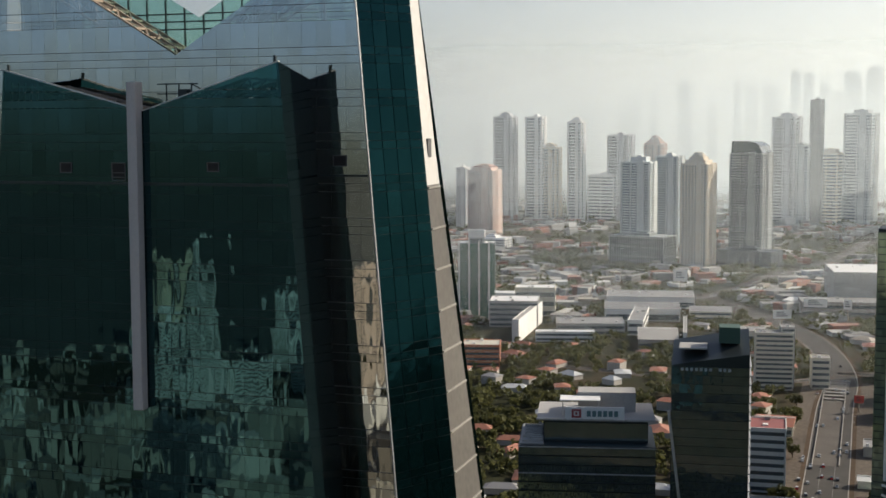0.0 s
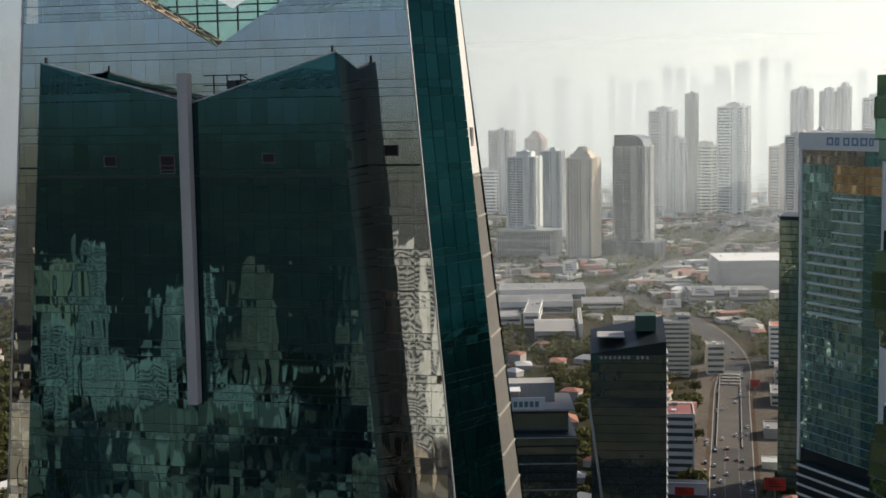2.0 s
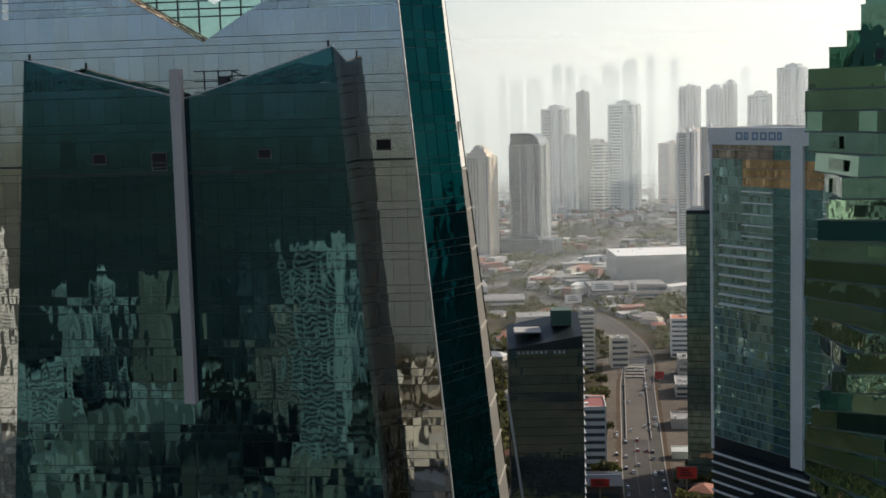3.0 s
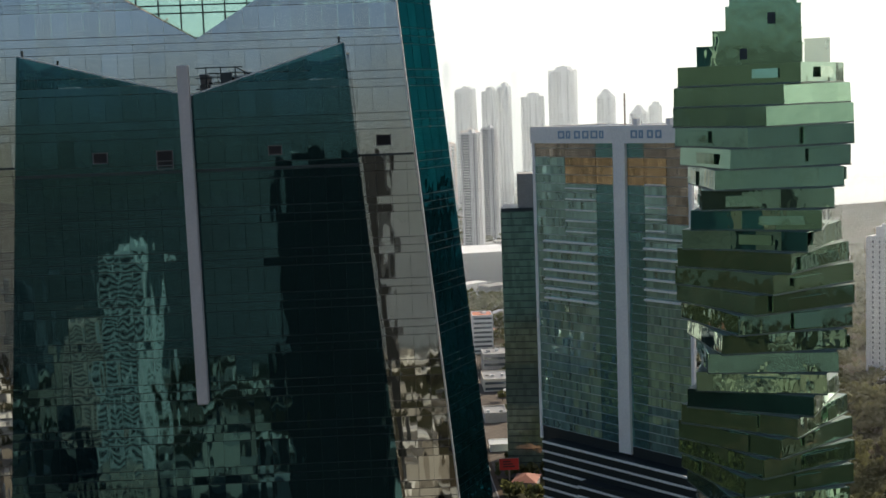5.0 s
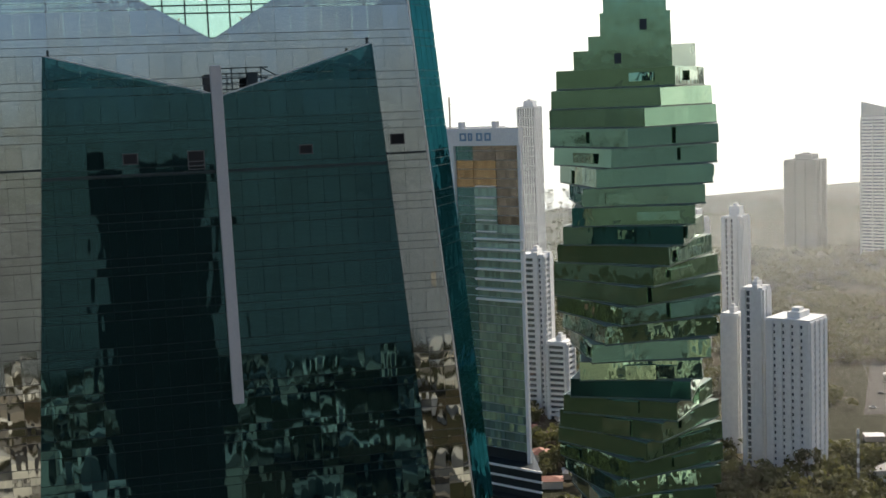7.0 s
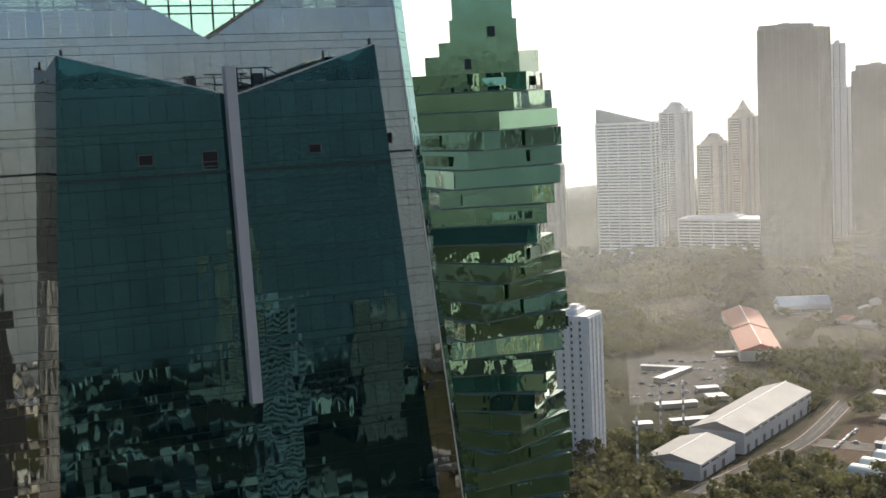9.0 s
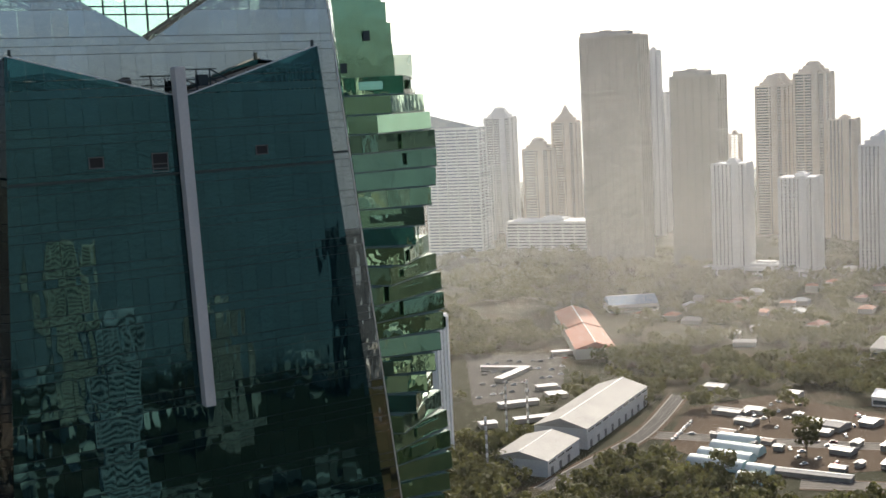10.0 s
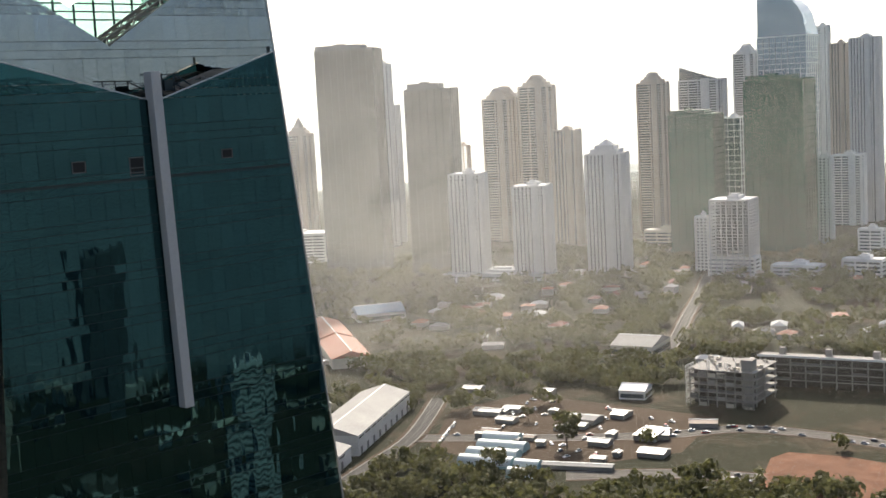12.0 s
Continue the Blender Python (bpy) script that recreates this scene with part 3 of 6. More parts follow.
    # roof decks below the crown
    part("roof_deck", box(-25, 24, yb + 1.0, yr - 0.5, 196.0, 196.6), M_ROOFGREY, t)
    part("bay_roof", box(-18, 16.6, yf + 0.6, yb - 0.5, 198.0, 198.5), M_ROOFGREY, t)
    # shadow-gap seams and hatches
    part("seam", box(p_left(192.75) + 0.1, p_right(192.75) - 0.1, y_bay(192.75) - 0.12, y_bay(192.75) + 0.1, 192.62, 192.86), M_FRAME, bay)
    for x0, x1 in ((b_left(193.4) + 0.3, p_left(193.4)), (p_right(193.4), b_right(193.4) - 0.3)):
        part("seam", box(x0, x1, y_body(193.4) - 0.12, y_body(193.4) + 0.1, 193.3, 193.55), M_FRAME, body)
    M_VOID = mat("painted hatch darkness", (0.02, 0.018, 0.016), 0.9)
    def hatch(x0, x1, z0, z1, yy, slats, host):
        # solid box; the shade of the opening is its near-black colour
        hb = part("hatch", box(x0, x1, yy - 0.09, yy + 0.3, z0, z1), M_VOID, host, "vent hatch with its dark opening painted on")
        bm = bmesh.new()
        for q in ((x0 - 0.1, x1 + 0.1, z0 - 0.1, z0), (x0 - 0.1, x1 + 0.1, z1, z1 + 0.1), (x0 - 0.1, x0, z0, z1), (x1, x1 + 0.1, z0, z1)):
            add_box(bm, q[0], q[1], yy - 0.16, yy, q[2], q[3])
        part("hatch_frame", bm, M_DIM, host)
        for i in range(slats):
            z = z0 + 0.25 + 0.5 * i
            part("slat", box(x0, x1, yy - 0.16, yy - 0.1, z, z + 0.1), M_DIM, host)
    hatch(-10.5, -9.1, 193.95, 194.95, y_bay(194.5), 0, bay)
    hatch(-3.7, -2.1, 193.1, 194.95, y_bay(194.2), 2, bay)
    hatch(8.35, 9.65, 194.2, 195.05, y_bay(194.6), 0, bay)
    hatch(20.0, 21.5, 194.55, 195.6, y_body(195), 0, body)
    # the tall fin on the bay
    bm = bmesh.new()
    for k, (x0, x1, y0, y1) in enumerate(((-0.62, 0.58, -0.62, 0.62), (-0.42, 0.38, 0.62, 1.2))):
        pts = [(x0, y0), (x1, y0), (x1, y1), (x0, y1)]
        lo = [bm.verts.new((x, y_bay(167.4) - 0.85 + y, 167.4)) for x, y in pts]
        hi = [bm.verts.new((x - 0.35, y_bay(204.0) - 0.85 + y, 204.0)) for x, y in pts]
        for i in range(4):
            bm.faces.new((lo[i], lo[(i + 1) % 4], hi[(i + 1) % 4], hi[i]))
        bm.faces.new(hi), bm.faces.new(lo[::-1])
    bmesh.ops.bevel(bm, geom=bm.edges[:], offset=0.06, segments=1, affect="EDGES")
    part("fin", bm, M_MAST, t, "long grey vertical fin on the glass bay")


glass_tower()


# ---- high-rises ----
M_WIN = glass_mat("window glass", (0.11, 0.135, 0.145), rough=0.12, wave=0.002, body=0.4)
M_GREENWIN = glass_mat("green tower glass", (0.025, 0.11, 0.07), rough=0.16, wave=0.002, body=0.3, ior=1.3)
M_DARKWIN = glass_mat("black tower glass", (0.07, 0.075, 0.075), rough=0.35, wave=0.002, body=0.3, ior=1.2)
M_BLUEWIN = glass_mat("blue tower glass", (0.22, 0.3, 0.36), rough=0.12, wave=0.002, body=0.5)
M_TILE = mat("red roof tiles", (0.34, 0.12, 0.07), 0.85, vary=0.25, scale=0.6, rand=0.25)
WHITE = ("white", (0.8, 0.79, 0.75))
BEIGE = ("beige", (0.72, 0.64, 0.5))
GREY = ("grey", (0.5, 0.51, 0.52))
PINK = ("pinkish", (0.66, 0.5, 0.42))
DARK = ("dark grey", (0.1, 0.12, 0.135))
BLUE = ("blue-grey", (0.62, 0.65, 0.62))
SLATE = ("slate grey", (0.3, 0.32, 0.31))
TAN = ("tan", (0.5, 0.42, 0.34))
GREEN = ("green", (0.03, 0.11, 0.065))
WALLS = {}


def wall_mat(color):
    if color not in WALLS:
        WALLS[color] = mat(color[0] + " wall", color[1], 0.75, vary=0.1, scale=0.15, grime=0.08)
    return WALLS[color]


KINDS = {"balcony": "apartment high-rise with stacked balconies", "grid": "high-rise with small square windows", "band": "office block with ribbon windows",
         "fins": "office tower with close vertical fins", "vert": "high-rise with tall vertical ribs", "frame": "unfinished high-rise with open concrete floors",
         "glass": "smooth glass tower", "windows": "apartment block with plain walls"}


def repeat(name, me, material, parent, places, label=""):
    for p in places:
        ob = part(name, me, material, parent, label)
        ob.location = p


def high_rise(x, y, w, d, h, rz, style, color, crown):
    far = y > 2100 or x * x + y * y > 2300 ** 2
    t = thing("high_rise", color[0] + " " + KINDS[style] + (" fading in haze" if far else ""), "building", "city high-rises", (x, y, 0), radians(rz))
    wm = wall_mat(color)
    glass = M_DARKWIN if color is DARK and style in ("glass", "band") else M_GREENWIN if color is GREEN else M_BLUEWIN if color is BLUE else M_WIN
    step = {"band": 3.8, "glass": 7.6, "fins": 11.4}.get(style, 3.5) * (1.6 if far else 1)
    n = max(2, round(h / step))
    step = h / n
    deep = {"balcony": 1.3, "frame": 0.1, "glass": 0.12, "fins": 0.25}.get(style, 0.45)
    tall = step * {"balcony": 0.4, "band": 0.5, "grid": 0.5, "windows": 0.5, "glass": 0.08, "fins": 0.1, "frame": 0.16, "vert": 0.22}[style]
    if style != "frame":
        part("glazing", box(-w / 2 + 0.3, w / 2 - 0.3, -d / 2 + 0.3, d / 2 - 0.3, 0, h - 0.2), glass, t)
    gap = {"balcony": 15, "band": 14, "grid": 4.2, "windows": 6, "glass": 9, "fins": 3.2, "frame": 6, "vert": 4.6}[style] * (1.6 if far else 1)
    wide = {"balcony": 1.1, "band": 1.0, "grid": 1.5, "windows": 3.4, "glass": 0.3, "fins": 0.5, "frame": 0.7, "vert": 2.0}[style] * (1.4 if far else 1)
    out = deep + (0.12 if style in ("vert", "fins", "grid") else -0.08)
    nx, ny = max(2, round(w / gap) + 1), max(2, round(d / gap) + 1)
    spots = []
    for sgn, rot in ((-1, 0.0), (1, math.pi)):
        spots += [Matrix.Translation((-w / 2 + wide / 2 + (w - wide) * i / (nx - 1), sgn * (d / 2 - 0.02), 0)) @ Matrix.Rotation(rot, 4, "Z") for i in range(nx)]
        spots += [Matrix.Translation((-sgn * (w / 2 - 0.02), -d / 2 + wide / 2 + (d - wide) * i / (ny - 1), 0.02)) @ Matrix.Rotation(rot + math.pi / 2, 4, "Z") for i in range(ny)]
    band = (-w / 2 - deep, w / 2 + deep, -d / 2 - deep, d / 2 + deep)
    rib = (-wide / 2, wide / 2, -0.6 - out, 0.6, 0, h - 0.05)
    if math.hypot(x, y) > 800:   # too far to tell the floors apart singly
        bm, br = bmesh.new(), bmesh.new()
        for i in range(n):
            add_box(bm, *band, step * (i + 1) - tall, step * (i + 1))
        for m in spots:
            add_box(br, *rib, m=m)
        tagged(part("floor_banding", bm, wm, t), kind="stuff")
        tagged(part("rib_framework", br, wm, t), kind="stuff")
    else:
        repeat("floor_band", mesh_of(box(*band, 0, tall), "floor_band"), wm, t, [(0, 0, step * (i + 1) - tall) for i in range(n)])
        me = mesh_of(box(*rib), "rib")
        for m in spots:
            part("rib", me, wm, t).matrix_basis = m
    if style in ("balcony", "grid", "vert") and h > 60:   # a plain stair and lift wall breaks the rows
        part("stair_wall", box(w * 0.08, w * 0.3, -d / 2 - deep - 0.5, -d / 2 + 3, 0, h + 2.5), wm, t)
        part("end_wall", box(w / 2 - 3, w / 2 + deep + 0.5, d * 0.05, d * 0.4, 0, h + 1.8), wm, t)
    # roof
    part("roof", box(-w / 2 - deep * 0.6, w / 2 + deep * 0.6, -d / 2 - deep * 0.6, d / 2 + deep * 0.6, h - 0.15, h + 1.1), wm, t)
    bm = bmesh.new()
    if crown in ("flat", "box", "slabs", "notch"):
        k = {"flat": (0.3, 3.0), "box": (0.55, 6.5), "slabs": (0.8, 4.5), "notch": (0.7, 6.0)}[crown]
        off = -0.12 * w if crown in ("notch", "slabs") else 0.05 * w
        add_box(bm, off - w * k[0] / 2, off + w * k[0] / 2, -d * 0.3, d * 0.3, h + 1.1, h + 1.1 + k[1])
        add_box(bm, off - w * 0.1, off + w * 0.08, -d * 0.14, d * 0.12, h + 1.1 + k[1], h + 3 + k[1])
        part("plant_room", bm, wm, t)
    elif crown in ("hip", "step", "dome", "spire", "crown"):
        z = h + 1.1
        for s, up in ((0.78, 4.5), (0.55, 4.0)):
            add_box(bm, -w * s / 2, w * s / 2, -d * s / 2, d * s / 2, z, z + up)
            z += up
        part("stepped_top", bm, wm, t)
        bm = bmesh.new()
        ring = [(w * 0.26 * math.cos(math.tau * i / 10), d * 0.26 * math.sin(math.tau * i / 10)) for i in range(10)]
        if crown == "hip":
            ring = [(-w * 0.42, -d * 0.42), (w * 0.42, -d * 0.42), (w * 0.42, d * 0.42), (-w * 0.42, d * 0.42)]
            prism(bm, ring, z - 4.2, z + 1.5, 0.25)
            part("hip_roof", bm, M_TILE, t)
        elif crown in ("dome", "step"):
            prism(bm, ring, z, z + 2.5)
            prism(bm, ring, z + 2.5, z + 5.5, 0.6)
            add_box(bm, -0.3, 0.3, -0.3, 0.3, z + 5, z + 8)
            part("cupola", bm, wm, t)
        else:
            prism(bm, ring, z, z + (14 if crown == "spire" else 6), 0.05)
            part("spire", bm, wm, t)
    else:   # curve, wedge, sail: a top that slopes or bows to one side
        up = {"curve": 15, "wedge": 18, "sail": 70}[crown]
        pts = [(-w / 2, h + 1.1)]
        k = 10
        for i in range(k + 1):
            f = i / k
            hh = (1 - f) if crown == "wedge" else math.sqrt(max(0.0, 1 - f * f)) if crown == "sail" else math.sqrt(max(0.0, 1 - max(0, (f - 0.55) / 0.45) ** 2))
            pts.append((-w / 2 + w * f, h + 1.1 + up * hh))
        lo = [bm.verts.new((px, -d * 0.45, pz)) for px, pz in pts]
        hi = [bm.verts.new((px, d * 0.45, pz)) for px, pz in pts]
        m = len(pts)
        bm.faces.new(lo), bm.faces.new(hi[::-1])
        for i in range(m):
            bm.faces.new((lo[(i + 1) % m], lo[i], hi[i], hi[(i + 1) % m]))
        bmesh.ops.recalc_face_normals(bm, faces=bm.faces)
        part("sloping_top", bm, glass, t)
    return t


high_rise(-545, 1950, 44.3, 39.9, 108, -7, "grid", PINK, "hip")
high_rise(-629, 2093, 17.7, 17.7, 106, -6, "grid", WHITE, "flat")
high_rise(-466, 1718, 55.0, 27.5, 18, -8, "band", WHITE, "flat")
high_rise(-594, 2252, 35.5, 28.4, 196, -8, "balcony", GREY, "box")
high_rise(-538, 2264, 32.0, 22.4, 195, -10, "balcony", WHITE, "flat")
high_rise(-513, 2273, 34.5, 27.6, 137, -10, "balcony", BEIGE, "box")
high_rise(-463, 2280, 26.6, 21.2, 186, -11, "balcony", WHITE, "box")
high_rise(-680, 3098, 13.2, 10.6, 180, -11, "balcony", WHITE, "flat")
high_rise(-414, 2301, 53.3, 32.0, 85, -13, "band", WHITE, "flat")
high_rise(-228, 1618, 40.4, 24.2, 135, -14, "balcony", BLUE, "box")
high_rise(-217, 1819, 34.7, 24.3, 136, -15, "balcony", BLUE, "flat")
high_rise(-218, 1592, 78, 40, 38, -15, "fins", SLATE, "flat")
high_rise(-141, 1563, 35.7, 28.5, 135, -17, "grid", BEIGE, "step")
high_rise(-80, 1623, 43.1, 34.5, 147, -19, "balcony", SLATE, "curve")
high_rise(-79, 1605, 74.3, 37.2, 21, -19, "band", DARK, "flat")
high_rise(-57, 2344, 43.4, 30.4, 140, -21, "balcony", BLUE, "flat")
high_rise(-6, 2346, 42.1, 29.5, 126, -22, "band", BEIGE, "box")
high_rise(48, 2351, 49.6, 34.7, 197, -23, "balcony", BLUE, "box")
high_rise(-82, 2344, 42.2, 33.8, 192, -20, "balcony", GREY, "box")
high_rise(-29, 2334, 19.1, 15.2, 222, -22, "grid", DARK, "flat")
high_rise(-20, 3187, 17.6, 14.1, 251, -22, "grid", DARK, "flat")
high_rise(-319, 2312, 33.7, 27.0, 144, -15, "grid", PINK, "dome")
high_rise(-383, 2305, 40.1, 32.1, 160, -13, "balcony", GREY, "flat")
high_rise(-625, 3109, 12.4, 9.9, 230, -12, "grid", GREY, "flat")
high_rise(-602, 3115, 13.2, 10.5, 227, -12, "grid", GREY, "flat")
high_rise(-531, 3137, 23.0, 18.4, 215, -13, "grid", DARK, "flat")
high_rise(-501, 3136, 15.5, 12.4, 251, -14, "grid", GREY, "flat")
high_rise(-458, 3144, 15.4, 12.3, 242, -15, "grid", GREY, "flat")
high_rise(-892, 3043, 16.7, 13.4, 160, -7, "grid", GREY, "flat")
high_rise(-385, 3165, 28.3, 22.6, 271, -16, "grid", GREY, "box")
high_rise(-317, 3165, 17.6, 14.1, 230, -17, "grid", GREY, "flat")
high_rise(-257, 3170, 15.1, 12.1, 275, -18, "grid", GREY, "flat")
high_rise(-224, 3180, 23.7, 19.0, 257, -19, "grid", GREY, "flat")
high_rise(-177, 3190, 31.4, 25.1, 265, -20, "grid", GREY, "flat")
high_rise(-119, 3183, 17.8, 14.3, 295, -21, "grid", GREY, "box")
high_rise(-87, 3186, 19.3, 15.5, 293, -21, "grid", GREY, "flat")
high_rise(-51, 3186, 16.9, 13.5, 272, -22, "grid", GREY, "flat")
high_rise(22, 3193, 22.8, 18.2, 282, -23, "grid", GREY, "step")
high_rise(66, 3195, 25.6, 20.4, 307, -24, "grid", GREY, "flat")
high_rise(135, 2336, 37.3, 29.8, 123, -26, "balcony", PINK, "flat")
high_rise(159, 2077, 23.6, 18.8, 153, -27, "grid", PINK, "flat")
high_rise(174, 2327, 23.7, 18.9, 226, -27, "grid", GREY, "flat")
high_rise(7, 3180, 17.8, 14.3, 296, -23, "grid", GREY, "flat")
high_rise(115, 3178, 15.2, 12.2, 312, -25, "grid", GREY, "flat")
high_rise(173, 3174, 12.7, 10.2, 302, -26, "grid", GREY, "flat")
high_rise(59, 3183, 21.0, 16.8, 295, -24, "grid", GREY, "box")
high_rise(167, 2325, 23.3, 18.6, 227, -27, "grid", GREY, "flat")
high_rise(218, 2321, 21.4, 17.2, 221, -28, "grid", GREY, "flat")
high_rise(242, 2318, 19.7, 15.8, 229, -28, "grid", GREY, "box")
high_rise(345, 3163, 15.0, 12.0, 277, -29, "grid", GREY, "flat")
high_rise(444, 3157, 20.3, 16.2, 260, -31, "grid", GREY, "flat")
high_rise(476, 3154, 21.7, 17.4, 278, -31, "grid", GREY, "box")
high_rise(163, 2319, 23.3, 18.6, 223, -27, "grid", GREY, "flat")
high_rise(214, 2316, 24.2, 19.3, 221, -28, "grid", GREY, "box")
high_rise(306, 3163, 19.2, 15.3, 245, -29, "grid", GREY, "box")
high_rise(347, 3155, 14.2, 11.3, 277, -29, "grid", GREY, "flat")
high_rise(295, 2315, 34.5, 27.6, 208, -30, "grid", GREY, "box")
high_rise(353, 2312, 43.0, 34.4, 255, -31, "grid", GREY, "box")
high_rise(431, 2291, 27.3, 21.8, 203, -33, "grid", GREY, "dome")
high_rise(490, 2280, 26.2, 20.9, 171, -35, "grid", GREY, "step")
high_rise(519, 2270, 18.4, 14.8, 183, -36, "grid", GREY, "box")
high_rise(129, 1569, 21.1, 16.9, 160, -27, "balcony", GREY, "flat")
high_rise(169, 1765, 18.8, 15.0, 162, -28, "balcony", GREY, "flat")
high_rise(357, 728, 17.7, 14.1, 98, -45, "windows", WHITE, "box")
high_rise(395, 776, 21.4, 15.0, 103, -47, "vert", WHITE, "box")
high_rise(430, 1309, 21.9, 19.7, 189, -41, "fins", GREY, "box")
high_rise(228, 637, 14.9, 11.9, 101, -41, "balcony", WHITE, "flat")
high_rise(236, 617, 12.3, 11.0, 48, -42, "balcony", WHITE, "flat")
high_rise(373, 654, 13.4, 12.1, 115, -49, "vert", WHITE, "box")
high_rise(784, 1315, 40.2, 32.2, 110, -52, "band", DARK, "box")
high_rise(301, 509, 9.4, 8.5, 77, -49, "windows", WHITE, "flat")
high_rise(301, 481, 10.8, 9.7, 95, -50, "vert", WHITE, "flat")
high_rise(314, 462, 22.9, 20.6, 81, -52, "windows", WHITE, "flat")
high_rise(928, 1005, 68.6, 41.2, 259, -58, "glass", DARK, "slabs")
high_rise(1137, 1169, 16.9, 13.5, 247, -60, "grid", GREY, "flat")
high_rise(984, 930, 53.5, 37.4, 209, -62, "glass", DARK, "notch")
high_rise(1178, 1204, 23.7, 19.0, 191, -60, "grid", GREY, "flat")
high_rise(848, 1219, 69.9, 34.9, 161, -51, "band", BLUE, "wedge")
high_rise(941, 1343, 72.6, 43.5, 103, -52, "band", BLUE, "flat")
high_rise(1041, 1389, 37.7, 30.1, 167, -53, "balcony", GREY, "dome")
high_rise(992, 1237, 35.0, 28.0, 126, -55, "balcony", TAN, "dome")
high_rise(1052, 1253, 30.6, 27.5, 159, -56, "balcony", TAN, "spire")
high_rise(953, 1167, 104.9, 42.0, 38, -56, "band", WHITE, "flat")
high_rise(859, 1227, 67.7, 33.8, 46, -52, "band", WHITE, "flat")
high_rise(1248, 1133, 17.1, 15.4, 130, -64, "frame", TAN, "flat")
high_rise(940, 838, 35.0, 28.0, 116, -63, "vert", GREY, "flat")
high_rise(1260, 1062, 37.7, 30.2, 195, -65, "balcony", TAN, "dome")
high_rise(1243, 1058, 35.0, 31.5, 193, -66, "balcony", TAN, "dome")
high_rise(1241, 988, 38.7, 34.8, 207, -68, "balcony", TAN, "dome")
high_rise(1221, 925, 29.9, 26.9, 149, -69, "vert", TAN, "flat")
high_rise(1039, 725, 39.1, 31.3, 130, -71, "vert", GREY, "crown")
high_rise(971, 774, 35.8, 28.6, 101, -67, "vert", GREY, "flat")
high_rise(1413, 924, 35.0, 31.5, 203, -73, "balcony", TAN, "dome")
high_rise(1243, 745, 54.0, 43.2, 163, -75, "glass", GREEN, "slabs")
high_rise(1500, 900, 54.9, 43.9, 204, -75, "balcony", GREY, "wedge")
high_rise(1337, 752, 24.2, 19.4, 155, -76, "glass", WHITE, "flat")
high_rise(1652, 919, 31.6, 28.4, 240, -77, "balcony", GREY, "dome")
high_rise(1253, 639, 67.8, 47.5, 199, -78, "glass", GREEN, "slabs")
high_rise(1612, 828, 71.4, 57.1, 259, -79, "glass", BLUE, "sail")
high_rise(1698, 820, 18.7, 14.9, 273, -80, "grid", GREY, "flat")
high_rise(1623, 753, 23.3, 18.6, 244, -81, "vert", TAN, "flat")
high_rise(1599, 704, 35.3, 28.2, 249, -82, "vert", GREY, "flat")
high_rise(1543, 703, 39.2, 19.6, 94, -81, "balcony", WHITE, "flat")
high_rise(1343, 631, 14.6, 11.7, 105, -80, "grid", GREY, "flat")
high_rise(1085, 599, 41.5, 33.2, 79, -76, "frame", GREY, "flat")
high_rise(1101, 647, 13.9, 11.1, 58, -75, "grid", WHITE, "flat")
high_rise(1080, 597, 48.9, 19.6, 20, -76, "band", WHITE, "flat")
high_rise(1105, 538, 49.1, 19.6, 11, -79, "band", WHITE, "flat")
high_rise(1128, 478, 38.9, 15.6, 17, -82, "band", WHITE, "flat")
high_rise(1267, 537, 25.7, 12.9, 30, -82, "band", WHITE, "flat")
high_rise(1235, 788, 46.3, 23.1, 24, -73, "band", BEIGE, "flat")
high_rise(950, 807, 116.8, 35.0, 9, -66, "band", GREY, "flat")




